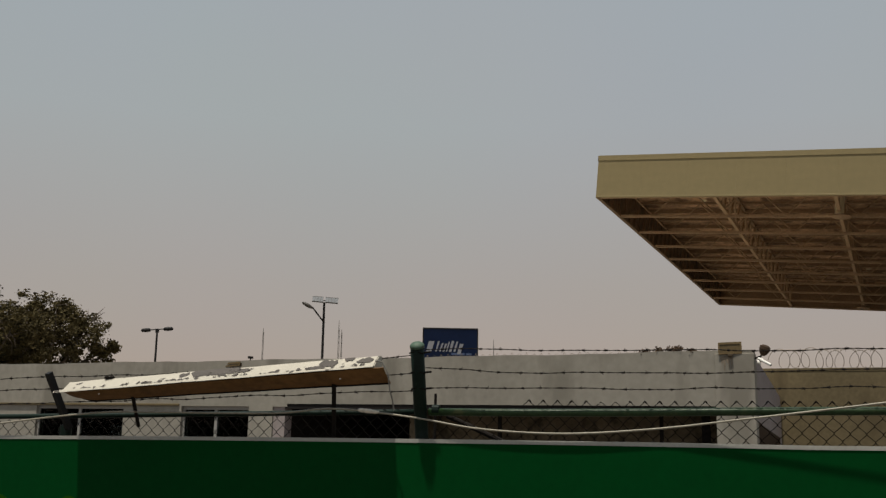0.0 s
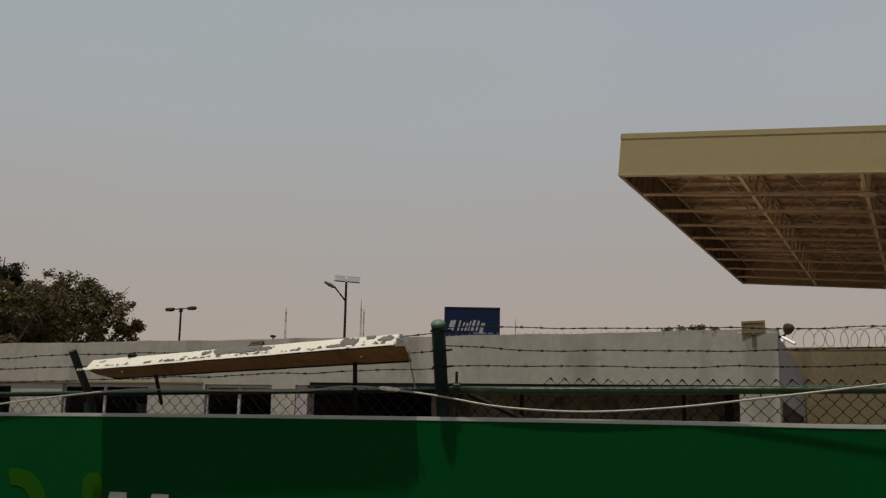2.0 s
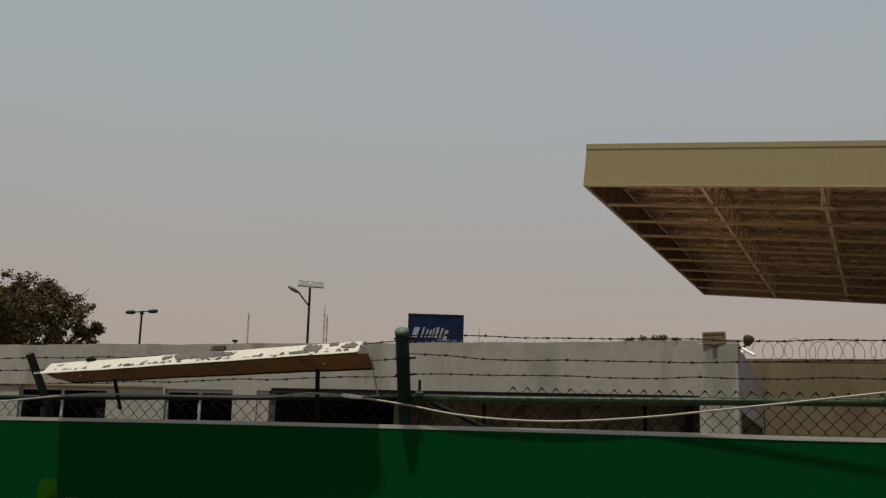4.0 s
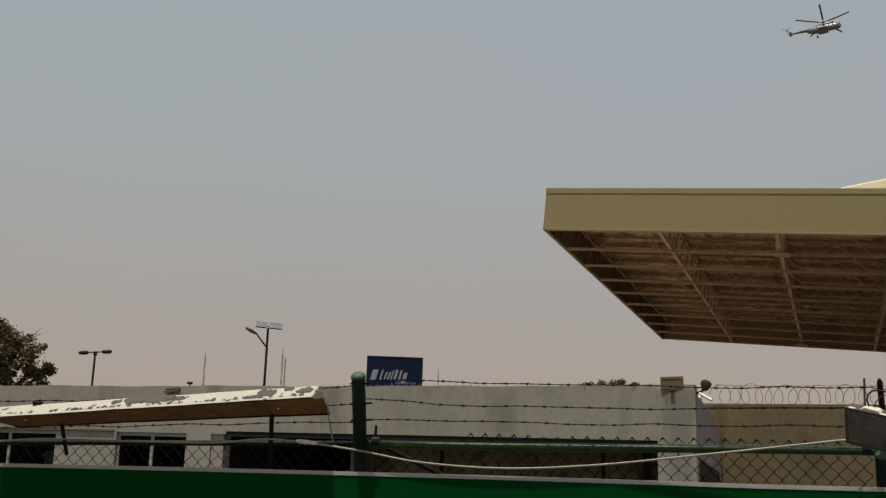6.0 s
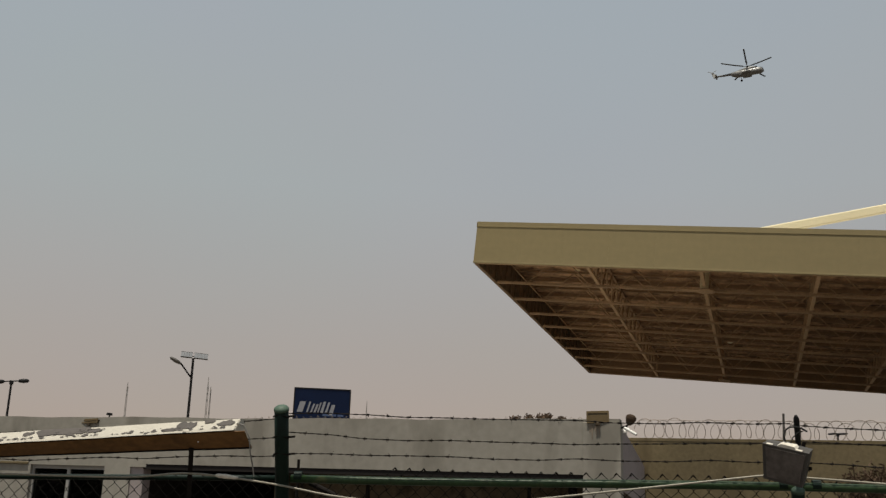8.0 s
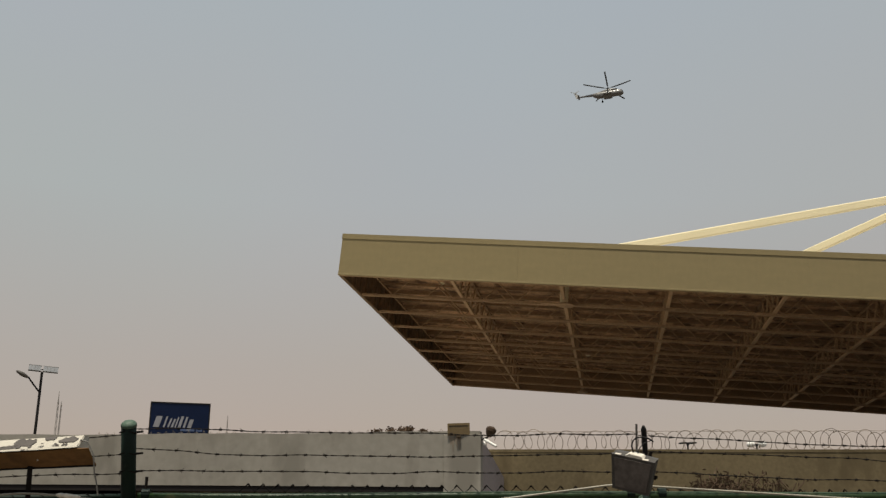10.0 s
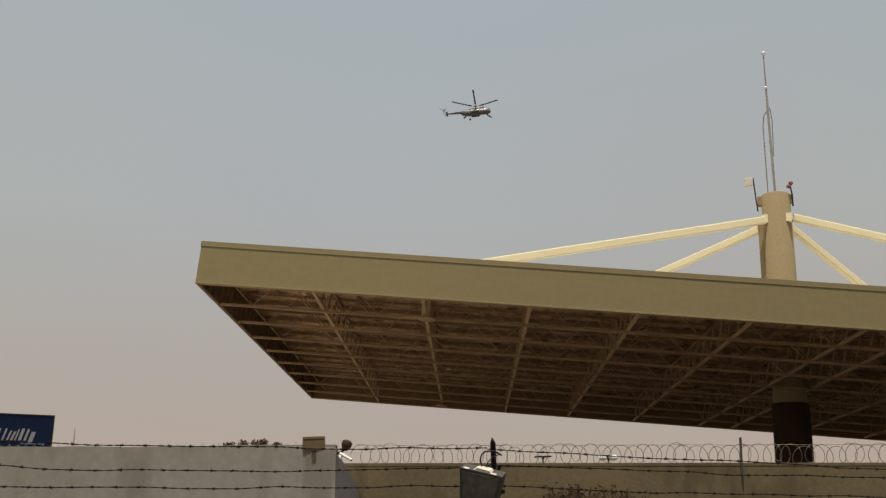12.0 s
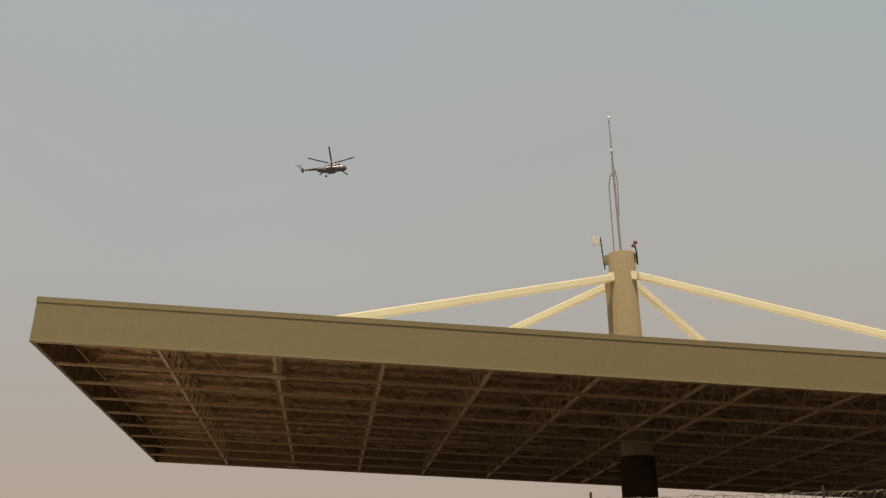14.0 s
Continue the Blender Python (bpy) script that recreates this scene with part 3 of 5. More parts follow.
add_lathe(bm, [(0.012, 0), (0.016, 0.012), (0.008, 0.022)], 10, T_FRAME @ Matrix.Translation((0.32, 0.02, 0.045)))
add_lathe(bm, [(0.014, 0), (0.018, 0.010), (0.006, 0.020)], 10, T_FRAME @ Matrix.Translation((0.345, 0.03, 0.046)))
part("bolt", bm, DARK_STEEL, trough)

# ---------------------------------------------------------------- floodlight on the fence post
flood = thing("floodlight", FENCE @ Matrix.Translation((1.006, FENCE_N - 0.33, 2.020)) @ pose(0, 0, 0, 17, 13, -24) @ Matrix.Diagonal((0.80, 0.86, 0.84, 1)), "grey flood lamp with dusty glass, tilted on the fence post", "lamp")
bm = B()
add_prism(bm, [(-0.106, -0.10), (0.116, -0.10), (0.134, 0.10), (-0.134, 0.10)], 1, -0.06, -0.035)
part("front_frame", bm, LAMP_GREY, flood)
bm = B()
add_prism(bm, [(-0.088, -0.084), (0.098, -0.084), (0.114, 0.084), (-0.114, 0.084)], 1, -0.064, -0.0602)
part("glass", bm, LAMP_GLASS, flood, "dusty lamp glass")
bm = B()
rings = []
for k, y in ((1.0, -0.035), (1.02, 0.01), (0.97, 0.06), (0.80, 0.10), (0.45, 0.122)):
    rings.append([bm.verts.new((sx * (0.128 if sz > 0 else 0.108) * k, y, sz * 0.098 * (k ** 1.3))) for sx, sz in ((-1, -1), (-0.6, -1.03), (0.6, -1.03), (1, -1), (1, 1), (0.6, 1.02), (-0.6, 1.02), (-1, 1))])
for a, b in zip(rings, rings[1:]):
    for k in range(8):
        bm.faces.new((a[k], a[(k + 1) % 8], b[(k + 1) % 8], b[k]))
bm.faces.new(rings[-1])
part("housing", bm, LAMP_GREY, flood)
bm = B()
for x in (-0.095, 0.075):
    add_box(bm, (x - 0.018, -0.064, 0.100), (x + 0.018, -0.04, 0.105), bevel=0.002)
add_prism(bm, [(-0.055, 0.099), (0.06, 0.099), (0.045, 0.114), (-0.028, 0.116)], 1, -0.05, 0.015)
part("junction_box", bm, TAPE, flood, "sunlit pale terminal cover")
bm = B()
add_tube(bm, [(-0.015, 0.0, 0.11), (-0.032, 0.0, 0.15), (-0.03, 0.01, 0.18), (-0.012, 0.02, 0.20), (0.02, 0.035, 0.205), (0.05, 0.05, 0.20), (0.075, 0.08, 0.18)], 0.005, 8)
add_tube(bm, [(0.01, 0.0, 0.11), (0.015, 0.01, 0.145), (0.035, 0.03, 0.175), (0.07, 0.06, 0.19)], 0.003, 6)
part("lead", bm, BLACK, flood)
bm = B()
for x in (-0.13, 0.13):
    add_bar(bm, (x, 0.02, 0.0), (x * 0.8, 0.13, -0.05), 0.02, 0.006)
add_bar(bm, (-0.105, 0.13, -0.05), (0.105, 0.13, -0.05), 0.006, 0.02)
part("bracket", bm, DARK_STEEL, flood)
stem = thing("barbed_wire_arm", FENCE, "dark steel arm standing on the fence post", "post")
bm = B()
add_tube(bm, [(1.12, FENCE_N, 1.88), near(1.135, 2.02, FENCE_N - 0.08), near(1.135, 2.15, FENCE_N - 0.14), near(1.132, 2.255, FENCE_N - 0.2), near(1.131, 2.272, FENCE_N - 0.21)], [0.014, 0.013, 0.014, 0.014, 0.006], 10)
part("arm", bm, BLACK, stem)
bm = B()
add_bar(bm, near(1.125, 2.0, FENCE_N - 0.08), near(1.165, 2.14, FENCE_N - 0.10), 0.016, 0.012)
add_bar(bm, near(1.13, 2.03, FENCE_N - 0.09), near(1.09, 2.02, FENCE_N - 0.24), 0.03, 0.012)
part("plate", bm, DARK_STEEL, stem)

# ---------------------------------------------------------------- low white building behind the fence
BLD_YAW, WALL_N = -25.0, 14.875
BUILDING = pose(0, 0, 0, 0, 0, BLD_YAW)
bld = thing("low_building", BUILDING, "single-storey building with stained white plaster and dark openings", "building")
TOP, HEAD = 2.962, 2.10


def wavy_top(u):
    return TOP + 0.0055 * max(0.0, u + 7) + 0.008 * math.sin(1.7 * u) + 0.006 * math.sin(5.3 * u)


bm = B()
us = [-30 + 0.351 * i for i in range(81)]
for a, b in zip(us, us[1:]):
    foot_ = 2.12 if a < -10.2 else 2.172
    add_prism(bm, [(a, foot_), (b, foot_), (b, wavy_top(b)), (a, wavy_top(a))], 1, WALL_N, WALL_N + 0.22)
bmesh.ops.remove_doubles(bm, verts=bm.verts, dist=0.0005)
part("parapet_wall", bm, PLASTER, bld)
for a, b, h in ((-30.0, -19.6, 2.12), (-17.63, -16.11, 2.12), (-13.79, -12.37, 2.12), (-10.82, -10.30, 2.12), (-19.6, -17.63, 0.95), (-16.11, -13.79, 0.95), (-12.37, -10.82, 0.95)):
    bm = B()
    add_box(bm, (a, WALL_N, 0), (b, WALL_N + 0.22, h))
    part("front_wall", bm, PLASTER, bld)
bm = B()
add_box(bm, (-10.30, WALL_N + 0.03, 0), (-10.05, WALL_N + 0.25, 2.119))
part("pillar", bm, PLASTER_GREY, bld, "grey plaster pillar")
bm = B()
add_box(bm, (-2.47, WALL_N - 0.025, 0), (-1.905, WALL_N + 0.22, 2.945), bevel=0.012)
part("corner_pillar", bm, PLASTER, bld, "white plaster corner pillar")
# Strip coloured near black for the shade below the parapet.
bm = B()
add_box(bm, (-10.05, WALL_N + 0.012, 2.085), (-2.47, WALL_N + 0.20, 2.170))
part("lintel", bm, ROOM_SHADE, bld, "lintel blackened for the shade over the porch")
bm = B()
add_box(bm, (-20.0, WALL_N - 0.03, 2.122), (-12.42, WALL_N - 0.001, 2.165), bevel=0.008)
part("window_band", bm, BEIGE_WALL, bld, "beige band above the windows")
bm = B()
for k in range(4):
    add_box(bm, (-14.40, WALL_N + 0.35, 1.60 + 0.035 * k), (-13.86, WALL_N + 0.45, 1.62 + 0.035 * k))
add_box(bm, (-14.42, WALL_N + 0.452, 1.30), (-13.84, WALL_N + 0.62, 1.73))
part("air_unit", bm, WINDOW_FRAME, bld, "pale louvred air unit behind the window")
bm = B()
add_prism(bm, [(WALL_N + 0.22, 0), (WALL_N + 3.4, 0), (WALL_N + 3.4, 2.42), (WALL_N + 2.9, 2.50), (WALL_N + 0.6, 2.87), (WALL_N + 0.22, 2.90)], 0, -2.10, -1.93)
part("side_wall", bm, PLASTER_GREY, bld, "shaded grey side wall with a sloping top")
# Thin dark sheet laid on the wall in place of a shadowed opening.
bm = B()
add_prism(bm, [(WALL_N + 0.26, 0), (WALL_N + 3.0, 0), (WALL_N + 3.0, 1.72), (WALL_N + 0.26, 1.95)], 0, -1.929, -1.915)
part("side_opening_sheet", bm, COLUMN_BROWN, bld, "dark brown sheet standing in for a shadowed opening")
bm = B()
add_box(bm, (-30, WALL_N + 0.22, 2.35), (-2.11, WALL_N + 7.0, 2.50))
part("roof", bm, ROOF_TOP, bld)
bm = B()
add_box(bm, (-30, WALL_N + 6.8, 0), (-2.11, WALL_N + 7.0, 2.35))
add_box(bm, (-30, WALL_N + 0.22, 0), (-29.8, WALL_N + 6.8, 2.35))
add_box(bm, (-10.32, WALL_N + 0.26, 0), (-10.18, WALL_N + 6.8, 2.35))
part("inner_wall", bm, ROOM_SHADE, bld)
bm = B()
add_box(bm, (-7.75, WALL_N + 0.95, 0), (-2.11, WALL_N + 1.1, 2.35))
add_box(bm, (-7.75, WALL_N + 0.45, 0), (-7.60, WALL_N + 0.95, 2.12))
part("porch_wall", bm, PORCH_SHADE, bld, "brown porch wall with the porch shade in its colour")
for u, w in ((-3.40, 0.05), (-2.72, 0.12), (-6.1, 0.05)):
    bm = B()
    add_box(bm, (u - w / 2, WALL_N + 0.5, 0), (u + w / 2, WALL_N + 0.56, 2.07))
    part("porch_post", bm, DARK_STEEL, bld)
for a, b, mull in ((-19.6, -17.63, -18.3), (-16.11, -13.79, -14.98), (-12.37, -10.82, -11.60)):
    win = new("window")
    win.parent = bld
    bm = B()
    for x0, x1, z0, z1 in ((a, b, 2.055, 2.119), (a, b, 0.951, 1.0), (a, a + 0.04, 1.0, 2.055), (b - 0.04, b, 1.0, 2.055), (mull - 0.03, mull + 0.03, 1.0, 2.055)):
        add_box(bm, (x0, WALL_N + 0.06, z0), (x1, WALL_N + 0.12, z1))
    part("window_frame", bm, WINDOW_FRAME, win, "white window frame")
    for x0, x1 in ((a + 0.04, mull - 0.03), (mull + 0.03, b - 0.04)):
        bm = B()
        add_box(bm, (x0, WALL_N + 0.085, 1.0), (x1, WALL_N + 0.093, 2.055))
        part("pane", bm, WINDOW_GLASS, win, "dark window glass")

# ---------------------------------------------------------------- boundary wall with razor wire
yard = thing("boundary_wall", BUILDING, "beige rendered boundary wall topped with coiled razor wire", "wall")
YARD_N = WALL_N + 3.4
bm = B()
for a, b in ((-2.3, 4.96), (4.96, 13.94), (13.94, 22.6), (22.6, 30.0)):
    add_box(bm, (a + 0.002, YARD_N + 0.02, 0), (b - 0.002, YARD_N + 0.2, 2.875))
    add_box(bm, (a, YARD_N + 0.014, 2.878), (b, YARD_N + 0.22, 2.930))
part("wall", bm, BEIGE_WALL, yard)
for u in (0.46, 4.95, 9.44, 13.93, 18.4):
    bm = B()
    add_bar(bm, (u, YARD_N - 0.02, 2.70), (u + 0.02, YARD_N - 0.02, 3.375), 0.038, 0.038)
    part("stake", bm, LAMP_GREY, yard, "grey steel stake")
turns, pitch_, rad = 124, 0.192, 0.165
bm = B()
pts = []
for i in range(turns * 18):
    a = 2 * math.pi * i / 18
    r = rad * (1 + 0.12 * math.sin(0.37 * a) + 0.07 * math.sin(1.3 * a))
    x = -2.0 + pitch_ * i / 18 + 0.03 * math.sin(0.31 * a) + 0.018 * math.sin(0.83 * a) - 0.72 * r * math.cos(a)
    pts.append(Vector((x, YARD_N + 0.10 + 0.035 * math.cos(a + 0.6) + 0.02 * math.sin(0.17 * a), 3.092 + 0.012 * math.sin(0.11 * a) + r * math.sin(a))))
add_tube(bm, pts, 0.0055, 4)
for i in range(0, len(pts) - 1, 3):
    d = (pts[i + 1] - pts[i]).normalized()
    o = d.cross(Vector((1, 0, 0.2))).normalized() * 0.022
    for s in (-1, 1):
        bm.faces.new([bm.verts.new(pts[i] - d * 0.016), bm.verts.new(pts[i] + d * 0.016), bm.verts.new(pts[i] + o * s)])
part("razor_coil", bm, RAZOR, yard, "coiled razor wire")
bm = B()
add_tube(bm, [(-2.0 + 0.5 * i, YARD_N + 0.1, 3.255 + 0.006 * math.sin(2.2 * i)) for i in range(48)], 0.004, 4)
part("line_wire", bm, RAZOR, yard)

bm = B()
pts = []
for i in range(46 * 10):
    a = 2 * math.pi * i / 10
    r = 0.026 * (1 + 0.5 * math.sin(0.43 * a))
    pts.append(Vector((-8.2 + 0.128 * i / 10, WALL_N + 0.12 + r * math.cos(a), wavy_top(-8.2 + 0.0128 * i) + 0.014 + r * math.sin(a))))
add_tube(bm, pts, 0.0028, 4)
part("parapet_wire", bm, RAZOR, bld, "low loops of old razor wire")

# ---------------------------------------------------------------- fittings on the white building
def wall_lamp(u, z, w, h, yaw, label):
    lamp = thing("wall_lamp", BUILDING @ Matrix.Translation((u, WALL_N + 0.085, z)) @ pose(0, 0, 0, -8, -2, yaw), label, "lamp", "box lamps on the wall")
    bm = B()
    add_prism(bm, [(-0.10, -h / 2), (0.06, -h * 0.35), (0.06, h * 0.42), (-0.10, h / 2)], 0, -w / 2, w / 2)
    part("housing", bm, LAMP_BROWN, lamp)
    bm = B()
    for a, b in (((-w / 2 - 0.01, -0.115, h / 2 - 0.020), (w / 2 + 0.01, -0.1005, h / 2 + 0.014)), ((-w / 2 - 0.01, -0.115, -h / 2 - 0.012), (w / 2 + 0.01, -0.1005, -h / 2 + 0.012)),
                 ((-w / 2 - 0.01, -0.115, -h / 2 + 0.012), (-w / 2 + 0.012, -0.1005, h / 2 - 0.02)), ((w / 2 - 0.012, -0.115, -h / 2 + 0.012), (w / 2 + 0.01, -0.1005, h / 2 - 0.02))):
        add_box(bm, a, b)
    part("bezel", bm, LAMP_BEZEL, lamp, "pale bronze rim")
    bm = B()
    add_box(bm, (-w / 2 + 0.013, -0.106, -h / 2 + 0.013), (w / 2 - 0.013, -0.1015, h / 2 - 0.021))
    part("lens", bm, LAMP_LENS, lamp, "dusty amber lens")
    bm = B()
    add_box(bm, (-0.035, -0.138, -h / 2 - 0.055), (0.035, -0.112, -h / 2 - 0.013), bevel=0.006)
    part("bracket", bm, LAMP_BROWN, lamp)
    return lamp


wall_lamp(-2.25, 3.005, 0.315, 0.155, 4, "bronze box lamp on the plaster corner pillar")
wall_lamp(-11.2, 2.875, 0.36, 0.05, -10, "bronze box lamp on the parapet wall")
cctv = thing("security_camera", BUILDING @ Matrix.Translation((-1.86, WALL_N - 0.02, 2.80)) @ Matrix.Scale(0.78, 4), "white bullet security camera with a dark hood on a wall arm", "camera")
bm = B()
add_tube(bm, [(0.0, 0.02, 0.0), (0.06, -0.04, 0.03), (0.10, -0.10, 0.06)], 0.022, 8)
add_lathe(bm, [(0.06, 0), (0.06, 0.012), (0.03, 0.03)], 14, Matrix.Translation((0.02, 0.0, 0.0)) @ pose(0, 0, 0, 0, 60, 0))
part("arm", bm, WHITE_PLASTIC, cctv)
bm = B()
add_tube(bm, [(0.03, -0.14, 0.075), (0.26, -0.20, -0.055)], 0.026, 14)
part("body", bm, WHITE_PLASTIC, cctv)
bm = B()
add_tube(bm, [(0.258, -0.2, -0.054), (0.266, -0.2015, -0.058)], 0.021, 14)
part("lens", bm, BLACK, cctv)
siren = thing("horn_lamp", BUILDING @ Matrix.Translation((-1.76, WALL_N - 0.02, 2.975)) @ pose(0, 0, 0, 0, 20, 0), "dark rounded lamp on the building corner", "lamp")
bm = B()
add_lathe(bm, [(0.03, -0.09), (0.07, -0.05), (0.10, 0.02), (0.095, 0.07), (0.05, 0.10), (0.01, 0.105)], 16, Matrix.Diagonal((0.8, 0.55, 0.85, 1)))
part("shade", bm, COLUMN_BROWN, siren)
bm = B()
add_tube(bm, [(-0.12, 0.1, -0.16), (-0.03, 0.02, -0.10), (0, 0, -0.05)], 0.015, 8)
part("bracket", bm, DARK_STEEL, siren)
dome = thing("small_camera", BUILDING @ Matrix.Translation((-10.93, WALL_N + 0.12, 2.94)), "small dark camera on a short stalk on the parapet", "camera")
bm = B()
add_tube(bm, [(0, 0, 0), (0, 0, 0.07)], 0.012, 8)
part("stalk", bm, BLACK, dome)
bm = B()
add_box(bm, (-0.03, -0.05, 0.06), (0.03, 0.05, 0.105), bevel=0.008)
part("body", bm, BLACK, dome)


# ---------------------------------------------------------------- roof canopy on its mast
CAN_O = Vector((4.2531, 26.6629, 8.2176))
CAN_U = Vector((0.90330, -0.42214, -0.07645))
CAN_V = Vector((0.42321, 0.90558, -0.02860))
CAN_W = CAN_U.cross(CAN_V).normalized()
CANOPY = Matrix((CAN_U, CAN_V, CAN_W)).transposed().to_4x4()
CANOPY.translation = CAN_O
LEN, DEP, HGT, BAY, STEP = 37.86, 20.47, 1.222, 3.03, 2.2744
canopy = thing("roof_canopy", CANOPY, "large cream canopy roof with a truss underside, hung from a mast", "canopy")
# six bays each way from a half bay in which the mast stands
rib_u = [0.0] + [BAY * k + (0.17 if k < 3 else 0.09 if k == 3 else 0.0) for k in range(1, 7)] + [LEN - BAY * k for k in range(6, 0, -1)] + [LEN]
rows_v = [STEP * k for k in range(10)]


def fascia_run(p0, p1, out, name):
    """Sheet panels side by side from p0 to p1; out is the outward direction."""
    run = Vector(p1) - Vector(p0)
    count = round(run.length / 1.253)
    d = run.normalized()
    w = run.length / count
    bm = B()
    m = Matrix((d, Vector(out), Vector((0, 0, 1)))).transposed().to_4x4()
    outline = [(0.0, 0.0), (0.022, 0.012), (0.022, 0.05), (0.014, 0.056), (0.014, HGT - 0.10), (0.0, HGT - 0.06)]
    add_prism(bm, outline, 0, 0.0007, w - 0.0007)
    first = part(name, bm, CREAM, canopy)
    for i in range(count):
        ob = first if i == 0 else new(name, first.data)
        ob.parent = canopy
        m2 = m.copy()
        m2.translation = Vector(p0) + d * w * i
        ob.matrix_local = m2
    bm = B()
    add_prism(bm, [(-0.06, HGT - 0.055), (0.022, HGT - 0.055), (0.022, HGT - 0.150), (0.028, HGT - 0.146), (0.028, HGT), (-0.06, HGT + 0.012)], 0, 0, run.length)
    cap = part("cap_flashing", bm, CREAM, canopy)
    m2 = m.copy()
    m2.translation = Vector(p0)
    cap.matrix_local = m2
    bm = B()
    add_box(bm, (0.0, -0.10, 0.0), (run.length, -0.004, 0.06))
    for k in range(int(run.length / 0.62) if name == "side_panel" else 0):
        add_box(bm, (0.3 + 0.62 * k, -0.11, 0.062), (0.36 + 0.62 * k, -0.062, HGT - 0.22))
    # Inner faces take shade-darkened copies, deepest behind the side panels.
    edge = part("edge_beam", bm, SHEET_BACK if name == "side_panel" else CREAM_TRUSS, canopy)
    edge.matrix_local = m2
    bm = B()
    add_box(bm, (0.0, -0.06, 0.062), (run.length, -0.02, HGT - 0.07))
    back = part("backing_sheet", bm, SHEET_BACK if name == "side_panel" else JOIST_STEEL, canopy, "inner face of the fascia darkened for shade")
    back.matrix_local = m2


fascia_run((0, 0, 0), (LEN, 0, 0), (0, -1, 0), "front_panel")
fascia_run((0, DEP, 0), (0, 0, 0), (-1, 0, 0), "side_panel")
fascia_run((LEN, 0, 0), (LEN, DEP, 0), (1, 0, 0), "side_panel")
fascia_run((LEN, DEP, 0), (0, DEP, 0), (0, 1, 0), "back_panel")

# corrugated deck
bm = B()
prev = None
nv = 110
for i in range(nv + 1):
    v = 0.05 + (DEP - 0.1) * i / nv
    h = 1.03 + (0.045 if (i // 2) % 2 else 0.0)
    cur = [bm.verts.new((u, v, h)) for u in (0.05, LEN - 0.05)]
    if prev:
        bm.faces.new((prev[0], prev[1], cur[1], cur[0]))
    prev = cur
part("roof_deck", bm, DECK, canopy, "rust-brown corrugated roof deck")
bm = B()
add_box(bm, (0.05, 0.05, 1.09), (LEN - 0.05, DEP - 0.05, 1.14))
part("roof_sheet", bm, ROOF_TOP, canopy)


def truss(a, b, name, chord, pitch_, top=0.98):
    """A flat truss from a to b: chords with a web bar bent to and fro between them."""
    a, b = Vector(a), Vector(b)
    bm = B()
    z = Vector((0, 0, 1))
    add_bar(bm, a + z * 0.035, b + z * 0.035, chord, 0.07)
    # Girder chords take the lightest copy, top chords the darkest.
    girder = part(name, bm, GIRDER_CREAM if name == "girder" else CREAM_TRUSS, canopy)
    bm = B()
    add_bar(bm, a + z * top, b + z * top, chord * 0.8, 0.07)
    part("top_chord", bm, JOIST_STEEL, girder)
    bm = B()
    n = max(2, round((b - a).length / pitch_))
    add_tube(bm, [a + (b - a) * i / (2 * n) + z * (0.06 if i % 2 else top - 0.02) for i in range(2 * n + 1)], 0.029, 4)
    part("web", bm, WEB_STEEL, girder, "cream web bar toned for shade, bent to and fro")


for u in rib_u[1:-1]:
    truss((u, 0.12, 0.045), (u, DEP - 0.12, 0.045), "girder", 0.092, 1.15, 0.93)
for v in rows_v[1:-1]:
    truss((0.12, v, -0.03), (LEN - 0.12, v, -0.03), "joist", 0.096, 1.9, 0.98)
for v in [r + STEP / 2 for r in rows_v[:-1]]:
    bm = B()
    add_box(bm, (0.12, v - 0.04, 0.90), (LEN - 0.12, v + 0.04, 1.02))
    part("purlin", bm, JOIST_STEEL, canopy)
# short post with a drip tray near the front edge
bm = B()
add_tube(bm, [(rib_u[2], 2.0, 0.98), (rib_u[2], 2.0, -0.05)], 0.12, 14)
part("downpipe", bm, CREAM_BEAM, canopy)
bm = B()
add_lathe(bm, [(0.10, -0.03), (0.25, -0.05), (0.27, -0.08), (0.22, -0.11), (0.05, -0.13)], 20, Matrix.Translation((rib_u[2] + 0.05, 2.0, 0)))
add_box(bm, (rib_u[2] - 0.65, 1.90, -0.08), (rib_u[2] - 0.20, 2.10, -0.03), bevel=0.015)
part("drip_tray", bm, CREAM_TRUSS, canopy)
bm = B()
add_tube(bm, [(rib_u[2], DEP - 1.3, 0.5), (rib_u[2], DEP - 1.3, -0.08)], 0.09, 12)
add_lathe(bm, [(0.08, -0.05), (0.25, -0.06), (0.24, -0.10), (0.05, -0.11)], 16, Matrix.Translation((rib_u[2], DEP - 1.3, 0)))
part("drip_tray", bm, CREAM_TRUSS, canopy)

# mast, stays and what stands on the mast
MX, MY = 25.53, 27.47
UPRIGHT = pose(MX, MY, 4.0, 0, 0, -43.0) @ pose(0, 0, 0, 0, 1.3, 0) @ pose(0, 0, -4.0)
mast = thing("mast", UPRIGHT, "round beige concrete mast carrying the canopy stays", "mast")
MTOP = 13.93
bm = B()
add_lathe(bm, [(0.58, 0), (0.58, 6.1), (0.58, 6.3), (0.56, 8.5), (0.52, MTOP - 0.03), (0.50, MTOP)], 48)
part("shaft", bm, TOWER_CONCRETE, mast, smooth=True)
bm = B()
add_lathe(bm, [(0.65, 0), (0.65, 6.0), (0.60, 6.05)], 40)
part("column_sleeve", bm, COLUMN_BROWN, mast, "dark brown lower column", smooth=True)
bm = B()
add_box(bm, (-0.70, -0.05, 7.3), (-0.50, 0.25, MTOP - 1.15))
